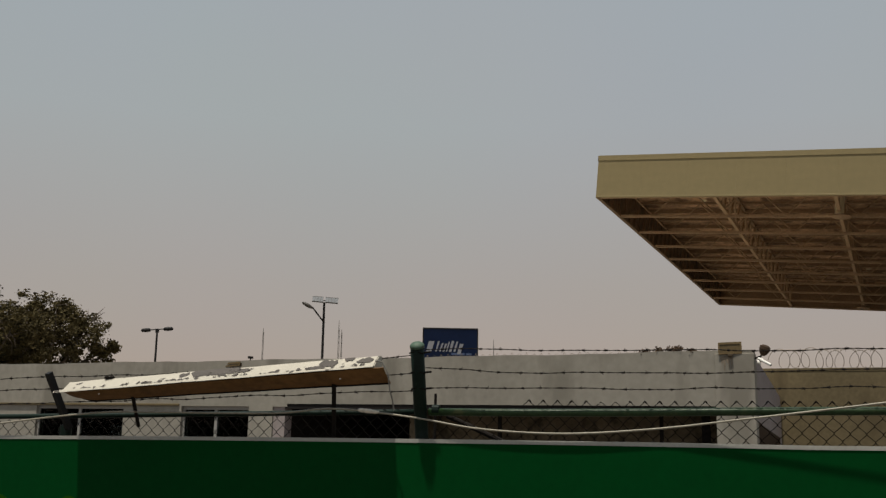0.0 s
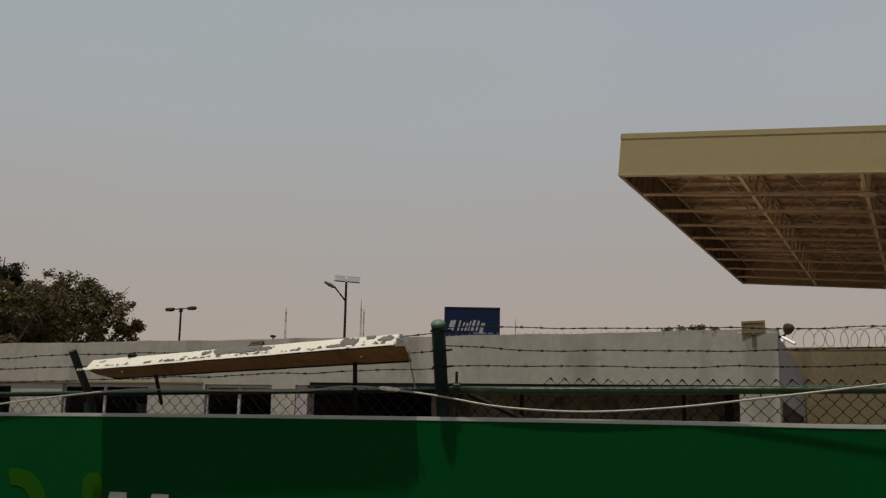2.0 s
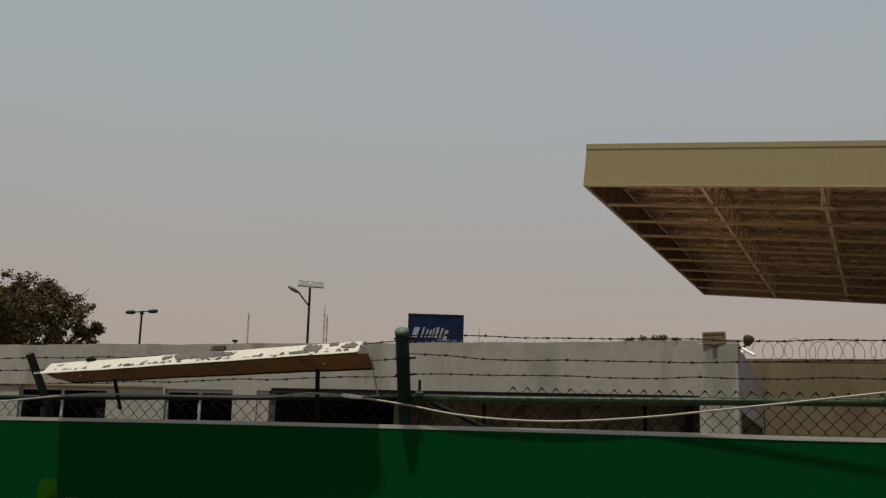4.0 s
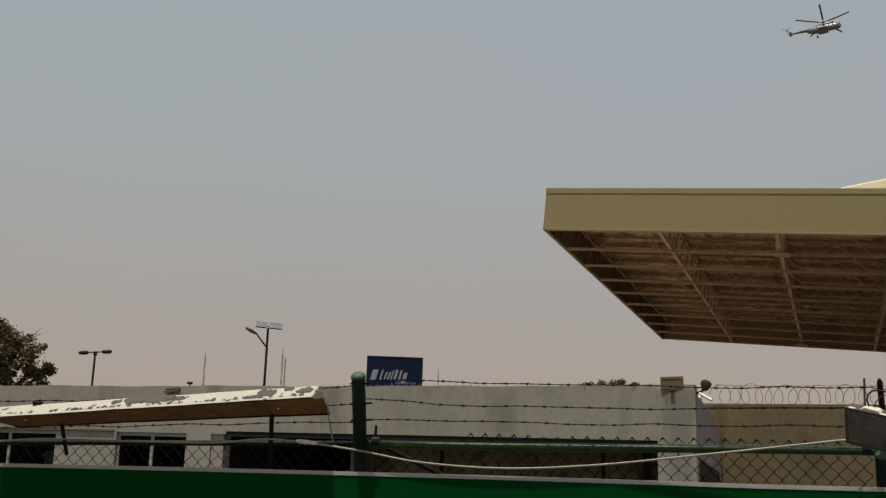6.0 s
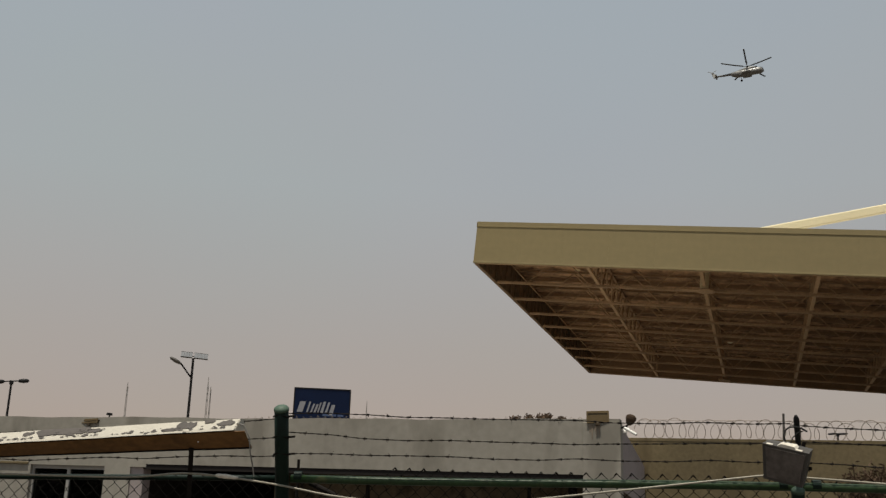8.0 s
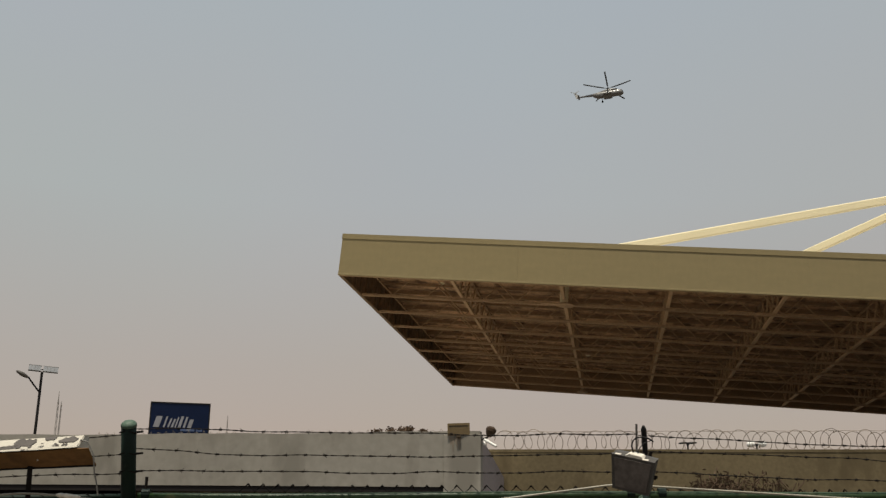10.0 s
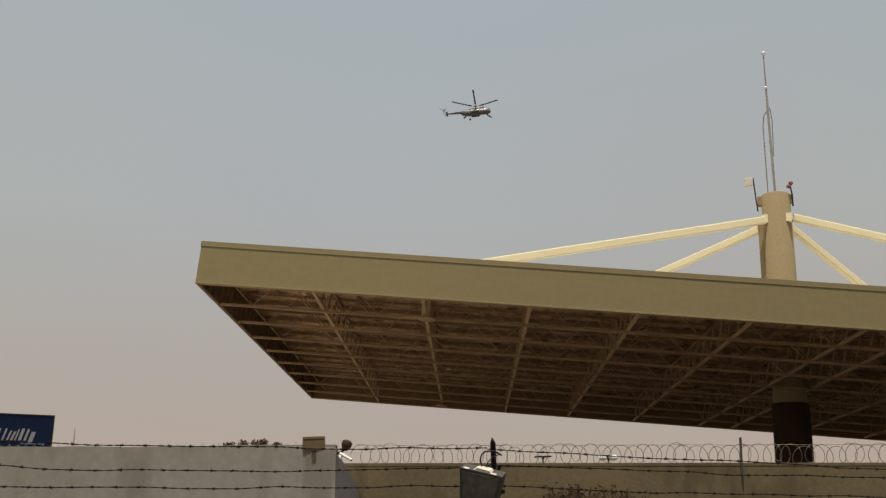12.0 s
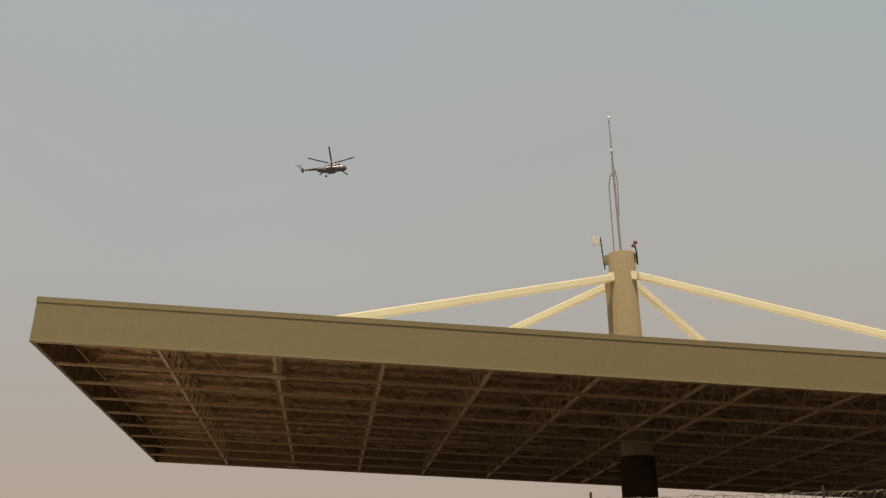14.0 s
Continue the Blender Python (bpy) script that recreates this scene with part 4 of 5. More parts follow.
add_box(bm, (-0.66, -0.15, MTOP - 0.40), (-0.44, 0.10, MTOP - 0.04), bevel=0.02)
add_box(bm, (0.44, -0.15, MTOP - 0.38), (0.60, 0.10, MTOP - 0.06), bevel=0.02)
part("side_rib", bm, TOWER_CONCRETE, mast)
for sx, sy in ((-1, -1), (1, -1), (-1, 1), (1, 1)):
    bm = B()
    add_box(bm, (sx * 0.42 - 0.10, sy * 0.3 - 0.13, MTOP - (1.18 if sy < 0 else 1.42)), (sx * 0.42 + 0.10, sy * 0.3 + 0.13, MTOP - (0.86 if sy < 0 else 1.08)))
    part("stay_bracket", bm, CREAM_BEAM, mast, "cream steel stay bracket")
for u, v, dz in ((2.0, 4.5, -1.0), (36.6, 4.5, -0.89), (6.4, 16.0, -1.17), (30.2, 16.0, -1.07)):
    foot = CANOPY @ Vector((u, v, 1.12 + (0.3 if u > 35 else 0)))
    d = Vector((foot.x - MX, foot.y - MY, 0)).normalized()
    head_ = UPRIGHT @ Vector((0, 0, MTOP + dz - 0.04)) + d * 0.50
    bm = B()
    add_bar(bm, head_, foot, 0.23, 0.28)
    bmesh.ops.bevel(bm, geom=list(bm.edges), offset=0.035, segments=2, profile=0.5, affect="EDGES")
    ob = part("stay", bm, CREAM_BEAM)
    tagged(ob, "cream box-section steel stay from mast to roof", "beam", "stays of the canopy")

antenna = thing("lightning_rod", UPRIGHT @ pose(0, 0, MTOP), "galvanised lightning rod on a braced pole", "antenna")
bm = B()
add_tube(bm, [(0.0, 0, 0), (-0.05, 0, 3.4)], 0.045, 10)
part("pole", bm, HAZE_STEEL, antenna)
bm = B()
add_tube(bm, [(-0.05, 0, 3.3), (-0.06, 0, 4.6), (-0.07, 0, 5.9)], [0.05, 0.032, 0.02], 8)
part("rod", bm, HAZE_STEEL, antenna)
bm = B()
add_tube(bm, [(-0.26, 0.1, 0), (-0.265, 0.1, 1.6), (-0.27, 0.08, 2.9), (-0.21, 0.04, 3.3), (-0.06, 0, 3.5)], 0.017, 6)
part("guy", bm, RAZOR, antenna)
bm = B()
add_tube(bm, [(0.04, 0.06, 1.6), (0.07, 0.06, 2.6), (0.08, 0.06, 3.1), (0.02, 0, 3.6)], 0.015, 6)
part("guy", bm, RAZOR, antenna)
for z, r in ((5.93, 0.085), (4.45, 0.07)):
    bm = B()
    bmesh.ops.create_uvsphere(bm, u_segments=12, v_segments=8, radius=r, matrix=Matrix.Translation((-0.068, 0, z)))
    part("ball", bm, WHITE_PLASTIC, antenna, smooth=True)
patch = thing("panel_antenna", UPRIGHT @ pose(0, 0, MTOP), "pale panel antenna on a dark bracket at the mast top", "antenna")
bm = B()
add_tube(bm, [(-0.66, -0.2, -0.65), (-0.70, -0.2, -0.2), (-0.76, -0.2, 0.68)], 0.024, 8)
part("pole", bm, DARK_STEEL, patch)
bm = B()
add_box(bm, (-1.08, -0.28, 0.36), (-0.77, -0.20, 0.70), bevel=0.02)
part("panel", bm, TAPE, patch, "pale square panel")
beacon = thing("warning_beacon", UPRIGHT @ pose(0, 0, MTOP), "small red warning lamps at the mast top", "lamp")
bm = B()
add_tube(bm, [(0.60, -0.2, -0.55), (0.60, -0.2, -0.1), (0.56, -0.2, 0.2)], 0.028, 8)
part("pole", bm, DARK_STEEL, beacon)
for x, z in ((0.50, 0.24), (0.58, 0.36)):
    bm = B()
    bmesh.ops.create_uvsphere(bm, u_segments=12, v_segments=8, radius=0.085, matrix=Matrix.Translation((x, -0.2, z)))
    part("lamp", bm, FLAG_PINK, beacon, smooth=True)

# ---------------------------------------------------------------- things beyond the building
SIGN_D = 42.0
sign_mid = polar(-0.46, SIGN_D)
sign = thing("roadside_sign", pose(sign_mid.x, sign_mid.y, 0, 0, 0, 1), "navy blue sign cabinet with faded white slanted mark on posts", "sign")
S0, S1, SW = 4.55, lift(5.75, SIGN_D), 1.20
bm = B()
add_box(bm, (-SW, 0.0, S0), (SW, 0.28, S1), bevel=0.025)
part("cabinet", bm, NAVY, sign)
bm = B()
for a, b in (((-SW, -0.014, S1 - 0.05), (SW, -0.002, S1)), ((-SW, -0.014, S0), (SW, -0.002, S0 + 0.05)), ((-SW, -0.014, S0 + 0.05), (-SW + 0.05, -0.002, S1 - 0.05)), ((SW - 0.05, -0.014, S0 + 0.05), (SW, -0.002, S1 - 0.05))):
    add_box(bm, a, b)
part("rim", bm, BLACK, sign, "black cabinet rim")
bm = B()
x = -SW + 0.16
for w, h, gap in ((0.34, 0.44, 0.05), (0.10, 0.44, 0.07), (0.10, 0.36, 0.04), (0.12, 0.34, 0.03), (0.08, 0.42, 0.05), (0.16, 0.46, 0.04), (0.12, 0.44, 0.03), (0.22, 0.34, 0.0)):
    z0 = S1 - 1.02 - (0.10 if w == 0.22 else 0)
    z1 = z0 + h + (0.10 if w == 0.22 else 0)
    add_prism(bm, [(x + 0.0, z0), (x + w * 0.7, z0), (x + w * 0.7 + 0.12, z1), (x + 0.12, z1)], 1, -0.012, -0.002)
    x += w + gap
part("mark", bm, SIGN_WHITE, sign, "faded white slanted bars")
bm = B()
add_box(bm, (0.05, -0.010, S1 - 1.16), (0.62, -0.002, S1 - 1.07))
add_box(bm, (0.68, -0.010, S1 - 1.16), (0.92, -0.002, S1 - 1.08))
part("small_mark", bm, SIGN_BLUE, sign, "faded blue bars")
for x in (-0.8, 0.8):
    bm = B()
    add_tube(bm, [(x, 0.14, 0), (x, 0.14, S0 + 0.1)], 0.09, 12)
    part("post", bm, HAZE_STEEL, sign)

SOL_D = 50.0
base = polar(7.0, SOL_D)
street = thing("street_lamp", pose(base.x, base.y, 0, 0, 0, 7), "dark street lamp with two solar panels on top", "street lamp")
zt = lift(6.96, SOL_D)
bm = B()
add_tube(bm, [(0, 0, 0), (0, 0, 4), (0, 0, zt + 0.1)], [0.085, 0.068, 0.058], 12)
part("pole", bm, BLACK, street)
bm = B()
add_tube(bm, [(-0.02, 0, lift(5.97, SOL_D)), (-0.30, -0.05, lift(6.35, SOL_D)), (-0.58, -0.1, lift(6.74, SOL_D))], 0.04, 8)
part("arm", bm, BLACK, street)
bm = B()
hz = lift(6.86, SOL_D)
add_lathe(bm, [(0.02, -0.33), (0.10, -0.27), (0.15, -0.05), (0.14, 0.12), (0.08, 0.28), (0.04, 0.33)], 14, Matrix.Translation((-0.83, -0.1, hz)) @ pose(0, 0, 0, 0, 0, 0) @ pose(0, 0, 0, 0, 118, 0) @ Matrix.Diagonal((0.65, 1, 1, 1)))
part("head", bm, LAMP_GREY, street, "grey lamp head", smooth=True)
for x0, x1 in ((-0.60, -0.06), (0.05, 0.70)):
    tilt = Matrix.Translation((0, 0, lift(7.22, SOL_D))) @ pose(0, 0, 0, 34, 3, 0)
    bm = B()
    add_box(bm, (x0, -0.28, -0.02), (x1, 0.28, 0.02), tilt)
    panel = part("solar_panel", bm, SOLAR, street, "grey solar panel")
    bm = B()
    for k in range(1, 4):
        x = x0 + (x1 - x0) * k / 4
        add_box(bm, (x - 0.005, -0.27, 0.0205), (x + 0.005, 0.27, 0.023), tilt)
        add_box(bm, (x - 0.005, -0.27, -0.023), (x + 0.005, 0.27, -0.0205), tilt)
    for y in (-0.28, 0.265):
        add_box(bm, (x0 - 0.01, y, -0.03), (x1 + 0.01, y + 0.015, 0.03), tilt)
    part("panel_frame", bm, LAMP_GREY, panel, "dark grid and rim")
bm = B()
add_tube(bm, [(-0.58, 0.04, lift(7.18, SOL_D)), (0.66, 0.04, lift(7.18, SOL_D))], 0.025, 6)
part("panel_bar", bm, BLACK, street)


def twin_lamp(az, dist, el, width, label, reach=0.72, shape=None, skin=None):
    b = polar(az, dist)
    lamp = thing("street_lamp", pose(b.x, b.y, 0, 0, 0, az), label, "street lamp", "twin-headed street lamps")
    z = lift(el, dist)
    bm = B()
    add_tube(bm, [(0, 0, 0), (0, 0, z)], [0.075, 0.052], 10)
    part("pole", bm, BLACK, lamp)
    bm = B()
    add_tube(bm, [(-width * 0.5, 0, z - 0.02), (width * 0.5, 0, z + 0.07)], 0.03, 6)
    add_box(bm, (-0.10, -0.10, z - 0.14), (0.10, 0.10, z + 0.06), bevel=0.02)
    part("cross_arm", bm, BLACK, lamp)
    for s in (-1, 1):
        bm = B()
        add_lathe(bm, [(0.02, -0.30), (0.09, -0.25), (0.12, 0.0), (0.10, 0.22), (0.03, 0.30)], 12, Matrix.Translation((s * width * reach, 0, z + 0.02 + s * (0 if shape else 0.06))) @ pose(0, 0, 0, 0, 90 - 5, 0) @ Matrix.Diagonal(shape or (0.95, 1.2, width * 1.1, 1)))
        part("head", bm, skin or BLACK, lamp, smooth=True)
    return lamp


twin_lamp(16.34, 55.0, 5.14, 0.80, "black twin-headed street lamp")
twin_lamp(-29.22, 70.0, 3.80, 0.46, "black twin-headed street lamp far beyond the boundary wall", 0.70, (0.6, 1.2, 1.0, 1))
# White head colour imitates sun glint on silver heads.
twin_lamp(-32.9, 78.0, 3.70, 0.50, "twin street lamp with heads whitened for sun glint beyond the boundary wall", 0.84, (1.9, 1.9, 1.0, 1), WHITE_PLASTIC)


def radio_mast(az, el, dist, r, whip):
    b = polar(az, dist)
    m = thing("radio_mast", pose(b.x, b.y, 0, 0, 0, az), "thin radio mast with the haze in its pale grey", "mast", "distant radio masts")
    z = lift(el, dist)
    bm = B()
    for k in range(3):
        a = 2 * math.pi * k / 3
        add_tube(bm, [(r * math.cos(a), r * math.sin(a), 0), (r * 0.5 * math.cos(a), r * 0.5 * math.sin(a), z - whip)], 0.07, 4)
    for i in range(int(z / 1.5)):
        k = 1 - 0.5 * i * 1.5 / z
        a, c = 2 * math.pi * (i % 3) / 3, 2 * math.pi * ((i + 1) % 3) / 3
        add_tube(bm, [(r * k * math.cos(a), r * k * math.sin(a), 1.5 * i), (r * k * math.cos(c), r * k * math.sin(c), min(1.5 * i + 1.5, z - whip))], 0.04, 4)
    part("lattice", bm, HAZE_STEEL, m)
    bm = B()
    add_tube(bm, [(0, 0, z - whip - 0.5), (0, 0, z)], [0.14, 0.06], 6)
    part("whip", bm, HAZE_STEEL, m)


radio_mast(10.44, 5.48, 240, 0.28, 1.0)
radio_mast(6.09, 6.06, 240, 0.30, 2.4)
radio_mast(5.92, 5.53, 240, 0.22, 0.8)
radio_mast(-3.0, 5.1, 260, 0.14, 1.8)


def tree(az, dist, top_el, crown_r, crown_low, n_leaf, leaf_mat, seed, label, lobes=9, extra=()):
    r = random.Random(seed)
    b = polar(az, dist)
    t = thing("tree", pose(b.x, b.y, 0, 0, 0, az), label, "tree", "trees beyond the building")
    z1 = lift(top_el, dist)
    mid_z, half = (z1 + crown_low) / 2, (z1 - crown_low) / 2
    bm = B()
    add_tube(bm, [(0, 0, 0), (0.08, 0.03, crown_low * 0.5), (0.02, 0.1, crown_low), (0.1, 0.05, mid_z)], [0.24, 0.19, 0.15, 0.08], 10)
    centres = []
    for i in range(lobes):
        a = 2 * math.pi * i / lobes + r.uniform(-0.3, 0.3)
        d = crown_r * r.uniform(0.35, 0.78)
        c = Vector((math.cos(a) * d, math.sin(a) * d, mid_z + half * r.uniform(-0.55, 0.5)))
        centres.append((c, crown_r * r.uniform(0.30, 0.46)))
    centres.append((Vector((0, 0, z1 - half * 0.4)), crown_r * 0.42))
    centres += [(Vector((x, 0, mid_z + z)), rad_) for x, z, rad_ in extra]
    for c, rad_ in centres:
        start = Vector((0.04, 0.06, crown_low * r.uniform(0.7, 1.15)))
        knee = start.lerp(c, 0.5) + Vector((r.uniform(-0.2, 0.2), r.uniform(-0.2, 0.2), r.uniform(0, 0.3)))
        add_tube(bm, [start, knee, c], [0.09, 0.055, 0.02], 6)
        for _ in range(7):
            e = c + Vector((r.gauss(0, 1), r.gauss(0, 1), r.gauss(0.2, 1))).normalized() * rad_ * r.uniform(0.8, 1.15)
            add_tube(bm, [knee.lerp(c, r.uniform(0.4, 1)), c.lerp(e, 0.6), e], [0.025, 0.015, 0.006], 4)
    part("trunk", bm, BARK, t, smooth=True)
    clumps = []
    for c, rad_ in centres:
        for _ in range(26):
            d = Vector((r.gauss(0, 1), r.gauss(0, 1), r.gauss(0, 0.85))).normalized()
            clumps.append((c + d * rad_ * r.uniform(0.25, 1.12), r.uniform(0.10, 0.30) * (rad_ ** 0.5)))
    bm = B()
    for i in range(n_leaf):
        c, rad_ = clumps[r.randrange(len(clumps))]
        p = c + Vector((r.gauss(0, 0.62), r.gauss(0, 0.62), r.gauss(0, 0.42))) * rad_
        s = r.uniform(0.04, 0.085)
        x = Vector((r.gauss(0, 1), r.gauss(0, 1), r.gauss(-0.2, 0.6))).normalized() * s
        y = x.cross(Vector((r.gauss(0, 1), r.gauss(0, 1), r.gauss(0, 1)))).normalized() * s * 0.5
        q = [bm.verts.new(p - x), bm.verts.new(p + y - x * 0.1), bm.verts.new(p + x), bm.verts.new(p - y - x * 0.1)]
        bm.faces.new(q)
    part("crown", bm, leaf_mat, t)
    return t


tree(22.6, 40, 7.45, 2.35, 2.0, 34000, LEAF, 3, "dusty olive broadleaf tree with a loose crown", 15, ((2.35, -0.05, 0.42), (2.75, 0.15, 0.26), (2.6, -0.75, 0.22)))
tree(25.8, 47, 7.7, 2.0, 3.4, 22000, LEAF_DARK, 8, "dark dense tree behind the olive one", 7)
tree(25.2, 38, 6.5, 2.2, 1.7, 34000, LEAF, 13, "dusty olive bush-like tree", 11)
tree(31.0, 40, 6.8, 2.6, 2.4, 12000, LEAF, 21, "dusty olive broadleaf tree", 9)


def roof_plant(u, n, z, w, h, seed):
    r = random.Random(seed)
    p = thing("roof_weed", BUILDING @ Matrix.Translation((u, n, z)), "small dry weed growing on the parapet", "plant", "weeds on the parapet")
    bm = B()
    stems = []
    for _ in range(9):
        e = Vector((r.uniform(-w, w), r.uniform(-0.1, 0.1), h * r.uniform(0.5, 1)))
        add_tube(bm, [(e.x * 0.3, 0, 0), e], [0.006, 0.003], 4)
        stems.append(e)
    part("stems", bm, DRY_STEM, p)
    bm = B()
    for _ in range(150):
        c = stems[r.randrange(len(stems))] + Vector((r.gauss(0, 0.022), r.gauss(0, 0.022), r.gauss(0, 0.02)))
        x = Vector((r.gauss(0, 1), r.gauss(0, 1), r.gauss(0, 1))).normalized() * 0.022
        y = x.cross(Vector((0.3, 1, 0.2))).normalized() * 0.012
        bm.faces.new([bm.verts.new(c - x), bm.verts.new(c + y), bm.verts.new(c + x), bm.verts.new(c - y)])
    part("leaves", bm, DRY_STEM, p)


for u, w, h, seed in ((-3.55, 0.04, 0.02, 6), (-3.32, 0.02, 0.05, 5), (-3.13, 0.025, 0.06, 2), (-3.03, 0.04, 0.075, 9), (-2.80, 0.03, 0.02, 12)):
    roof_plant(u, WALL_N + 0.12, 2.97, w, h, seed)

# rust that has run down the plaster below the corner lamp
rust = random.Random(17)
for k in range(7):
    bm = B()
    c = -2.270 + rust.gauss(0.0, 0.05)
    w, drop, z0 = rust.uniform(0.010, 0.026), rust.uniform(0.08, 0.22), 2.90
    edge_l = [(c - w * (1 - (i / 7) ** 2) * rust.uniform(0.7, 1.15) - 0.002, z0 - drop * i / 7) for i in range(8)]
    edge_r = [(c + w * (1 - (i / 7) ** 2) * rust.uniform(0.7, 1.15) + 0.002, z0 - drop * i / 7) for i in range(8)]
    add_prism(bm, edge_l + edge_r[::-1], 1, WALL_N - 0.0265 - 0.0004 * k, WALL_N - 0.020)
    part("rust_streak", bm, RUST_STAIN, bld, "brown rust run on the plaster")

# dry creeper on the boundary wall
bm = B()
r_ = random.Random(5)
for k in range(130):
    u0 = 1.86 + r_.gauss(0, 0.15) if k % 4 else 2.75 + r_.gauss(0, 0.12)
    p = Vector((u0, YARD_N - 0.05, 1.5))
    pts = [p]
    for _ in range(6):
        p = p + Vector((r_.gauss(0, 0.11), r_.gauss(0, 0.03), r_.uniform(-0.02, 0.26)))
        p.y = min(p.y, YARD_N - 0.02)
        if p.z > 2.52 + 0.08 * math.sin(9 * k):
            break
        pts.append(p)
    if len(pts) > 1:
        add_tube(bm, pts, 0.010, 4)
        for q in pts[1:]:
            for _ in range(2):
                c = q + Vector((r_.gauss(0, 0.05), -abs(r_.gauss(0, 0.02)), r_.gauss(0, 0.04)))
                x = Vector((r_.gauss(0, 1), r_.gauss(0, 0.4), r_.gauss(0, 1))).normalized() * 0.045
                y = x.cross(Vector((0.2, 1, 0.3))).normalized() * 0.014
                bm.faces.new([bm.verts.new(c - x), bm.verts.new(c + y), bm.verts.new(c + x), bm.verts.new(c - y)])
creeper = part("dry_creeper", bm, DRY_STEM)
creeper.matrix_world = BUILDING
tagged(creeper, "tangle of dry brown creeper stems against the wall", "plant", kind="stuff")

# ---------------------------------------------------------------- helicopter
HELI = polar(-25.35, 390.0, EYE + 390.0 * math.tan(radians(23.88)))
heli = thing("helicopter", pose(HELI.x, HELI.y, HELI.z, 0, 0, -25.35 - 4) @ pose(0, 0, 0, 0, -5, 0) @ pose(0, 0, 0, -16, 0, 0) @ Matrix.Scale(1.05, 4), "grey twin-engine military transport helicopter in flight", "helicopter")


def hull(profile, mat, name, parent=None, label=""):
    """Rounded body along x: rows of (x, half width, low, high)."""
    bm = B()
    rings = []
    for x, hw, lo, hi in profile:
        c, h = (lo + hi) / 2, (hi - lo) / 2
        ring = []
        for k in range(16):
            a = 2 * math.pi * k / 16
            ca, sa = math.cos(a), math.sin(a)
            ring.append(bm.verts.new((x, hw * math.copysign(abs(ca) ** 0.7, ca), c + h * math.copysign(abs(sa) ** 0.7, sa))))
        rings.append(ring)
    for a, b in zip(rings, rings[1:]):
        for k in range(16):
            bm.faces.new((a[k], a[(k + 1) % 16], b[(k + 1) % 16], b[k]))
    bm.faces.new(rings[0])
    bm.faces.new(rings[-1])
    bmesh.ops.recalc_face_normals(bm, faces=bm.faces)
    return part(name, bm, mat, parent or heli, label, smooth=True)


hull([(7.2, 0.15, -1.3, -0.9), (6.9, 0.7, -1.75, -0.35), (6.2, 1.1, -1.95, 0.15), (5.0, 1.25, -2.0, 0.35), (0, 1.25, -2.0, 0.4), (-3.0, 1.25, -1.9, 0.4), (-4.6, 0.9, -1.2, 0.35), (-5.4, 0.55, -0.5, 0.3)], HELI_PAINT, "fuselage")
hull([(-5.2, 0.55, -0.5, 0.3), (-8, 0.42, -0.35, 0.28), (-11.4, 0.28, -0.15, 0.28)], HELI_PAINT, "tail_boom")
hull([(4.6, 0.2, 0.4, 0.7), (4.2, 0.85, 0.3, 1.15), (2.5, 0.95, 0.3, 1.45), (0.3, 0.8, 0.3, 1.5), (-2.2, 0.5, 0.3, 1.0), (-3.6, 0.2, 0.3, 0.6)], HELI_PAINT, "engine_housing")
hull([(6.95, 0.5, -0.9, -0.1), (6.5, 0.95, -0.8, 0.12), (5.9, 1.13, -0.7, 0.28)], HELI_GLASS, "cockpit_window", None, "cockpit glazing paled for its glint")
for s in (-1, 1):
    bm = B()
    add_tube(bm, [(2.5, s * 1.55, -1.45), (2.2, s * 1.6, -1.45), (-0.6, s * 1.6, -1.45), (-1.0, s * 1.55, -1.45)], [0.2, 0.42, 0.42, 0.2], 12)
    part("fuel_pod", bm, HELI_PAINT, heli, smooth=True)
    bm = B()
    add_tube(bm, [(-1.6, s * 1.1, -1.5), (-1.6, s * 1.9, -2.5)], 0.1, 6)
    add_tube(bm, [(-1.6, s * 1.8, -2.6), (-1.6, s * 2.1, -2.6)], 0.42, 12)
    part("wheel", bm, BLACK, heli)
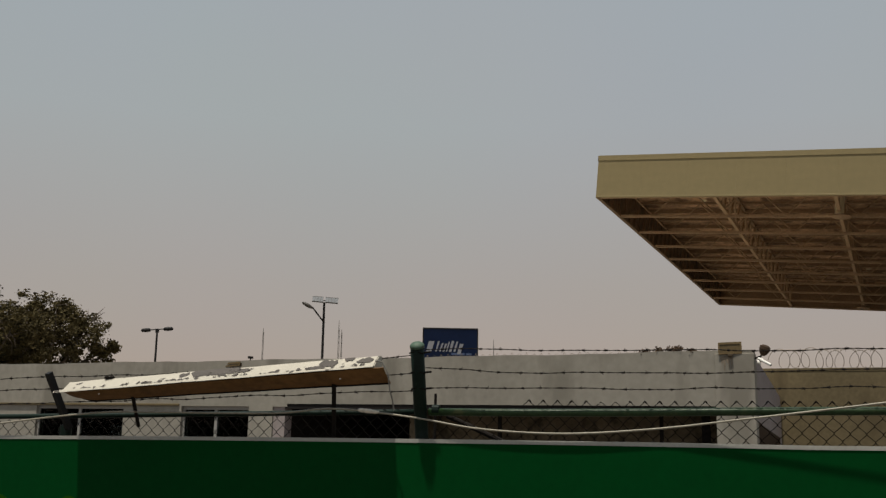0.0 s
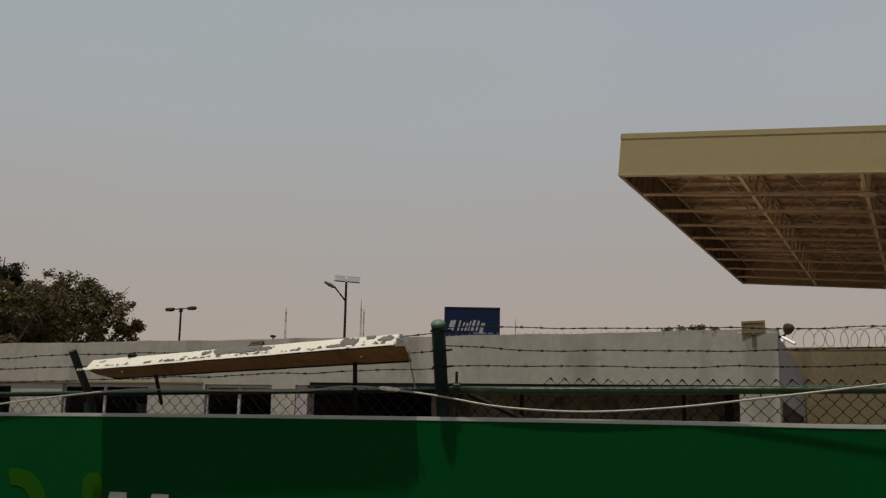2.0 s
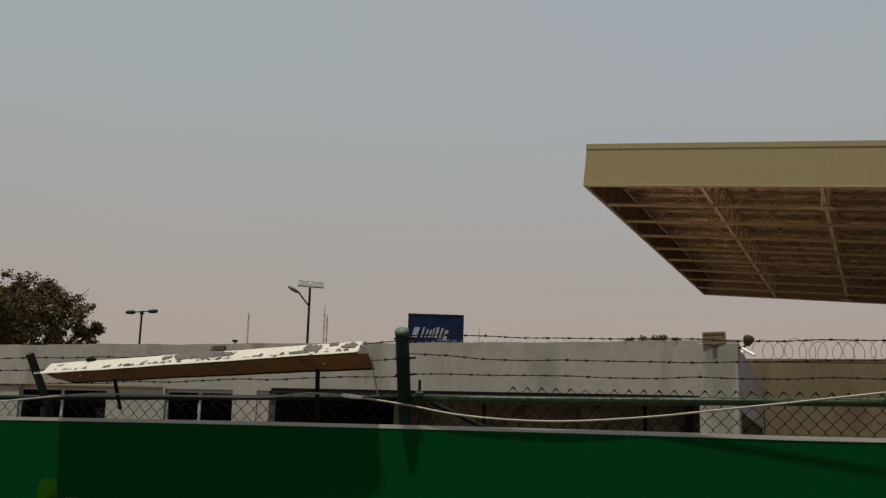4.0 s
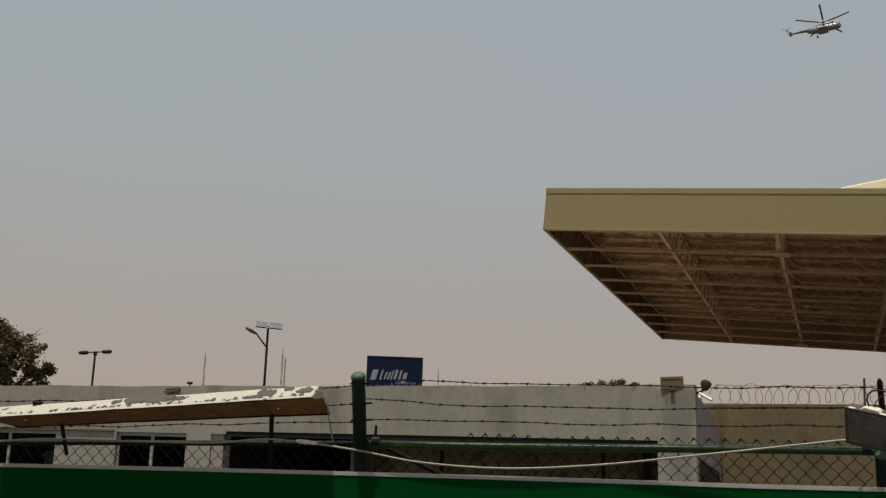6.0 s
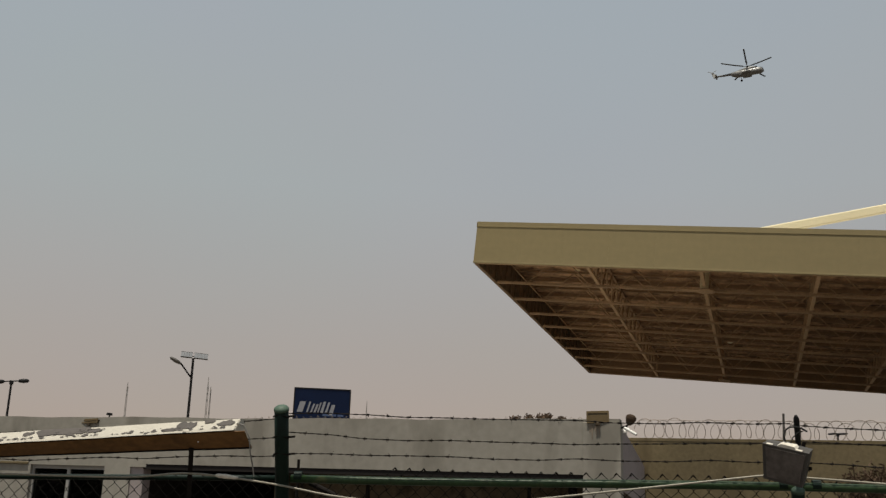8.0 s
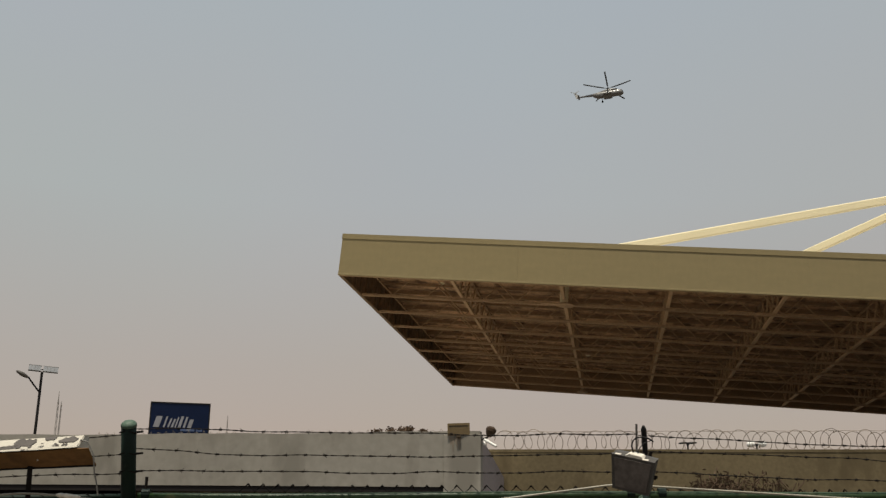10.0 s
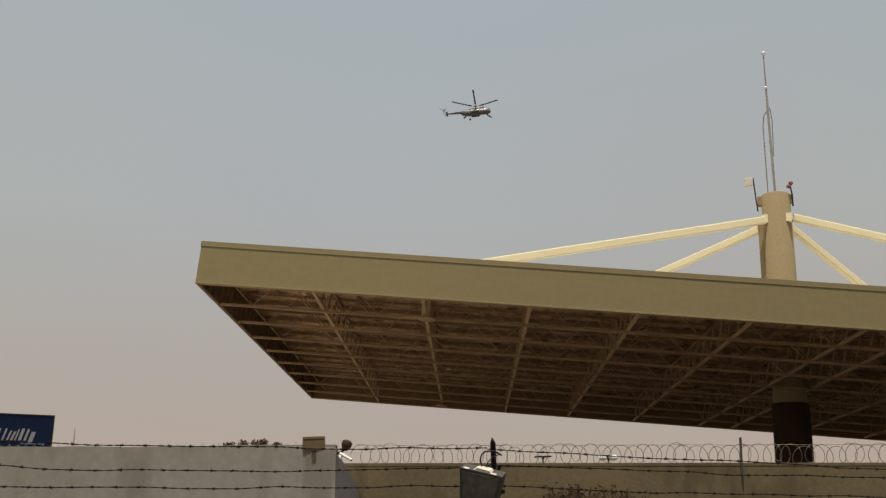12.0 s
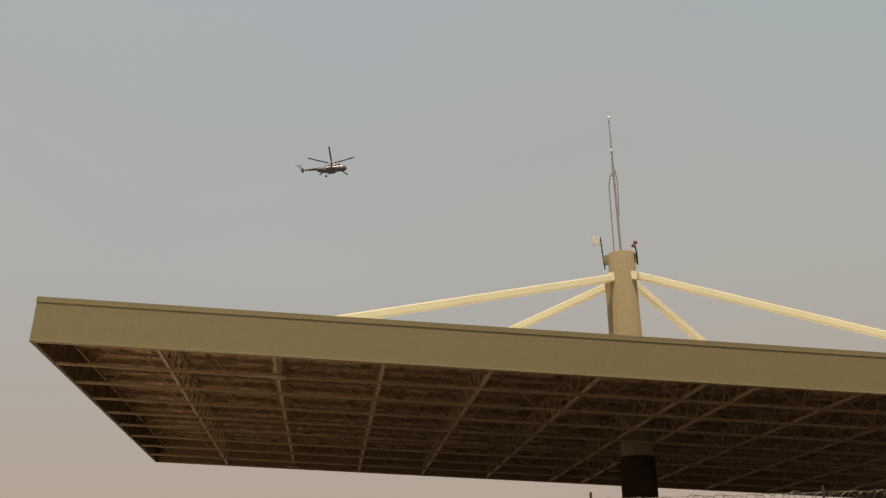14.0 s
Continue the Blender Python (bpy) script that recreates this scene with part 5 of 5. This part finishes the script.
for s in (-1, 1):
    for x in (4.3, 2.9, 1.5, 0.1, -1.3):
        bm = B()
        add_lathe(bm, [(0.27, 0.0), (0.27, 0.05), (0.20, 0.07)], 12, Matrix.Translation((x, s * 1.20, -0.55)) @ pose(0, 0, 0, -90 * s, 0, 0))
        part("cabin_window", bm, HELI_DARK, heli, "dark round cabin window")
    bm = B()
    add_tube(bm, [(4.75, s * 0.45, 0.85), (4.1, s * 0.5, 0.9)], [0.33, 0.36], 12)
    part("engine_intake", bm, HELI_DARK, heli, "dark engine intake")
bm = B()
add_prism(bm, [(-10.6, 0.2), (-11.2, -0.45), (-11.9, -0.5), (-12.0, 0.4), (-12.6, 2.3), (-11.7, 2.4)], 1, -0.12, 0.12)
part("tail_fin", bm, HELI_PAINT, heli)
bm = B()
add_box(bm, (-11.2, -1.5, 0.0), (-10.5, 1.5, 0.08))
part("tailplane", bm, HELI_PAINT, heli)
bm = B()
for k in range(3):
    a = 2 * math.pi * k / 3 + 0.5
    add_bar(bm, (-12.2, -0.35, 2.2), (-12.2 + 1.9 * math.cos(a), -0.35, 2.2 + 1.9 * math.sin(a)), 0.05, 0.25)
part("tail_rotor", bm, HELI_DARK, heli)
bm = B()
add_lathe(bm, [(0.35, 1.3), (0.28, 2.0), (0.55, 2.1), (0.45, 2.35), (0.1, 2.45)], 14, Matrix.Translation((1.2, 0, 0)))
part("rotor_hub", bm, HELI_DARK, heli)
for k in range(5):
    a = 2 * math.pi * k / 5 - 0.33
    bm = B()
    d = Vector((math.cos(a), math.sin(a), 0.0))
    e = Vector((-math.sin(a), math.cos(a), 0.0))
    c = Vector((1.2, 0, 2.2))
    last = None
    for t in (0.05, 0.15, 0.16, 0.5, 1.0):
        half = 0.12 if t < 0.16 else 0.30
        p = c + d * 9.9 * t + Vector((0, 0, 0.55 * t * t - d.x * 9.9 * t * 0.12))
        ring = [bm.verts.new(p + e * half + Vector((0, 0, 0.05))), bm.verts.new(p - e * half + Vector((0, 0, 0.05))), bm.verts.new(p - e * half - Vector((0, 0, 0.05))), bm.verts.new(p + e * half - Vector((0, 0, 0.05)))]
        if last:
            for i in range(4):
                bm.faces.new((last[i], last[(i + 1) % 4], ring[(i + 1) % 4], ring[i]))
        else:
            bm.faces.new(ring[::-1])
        last = ring
    bm.faces.new(last)
    part("rotor_blade", bm, HELI_DARK, heli)
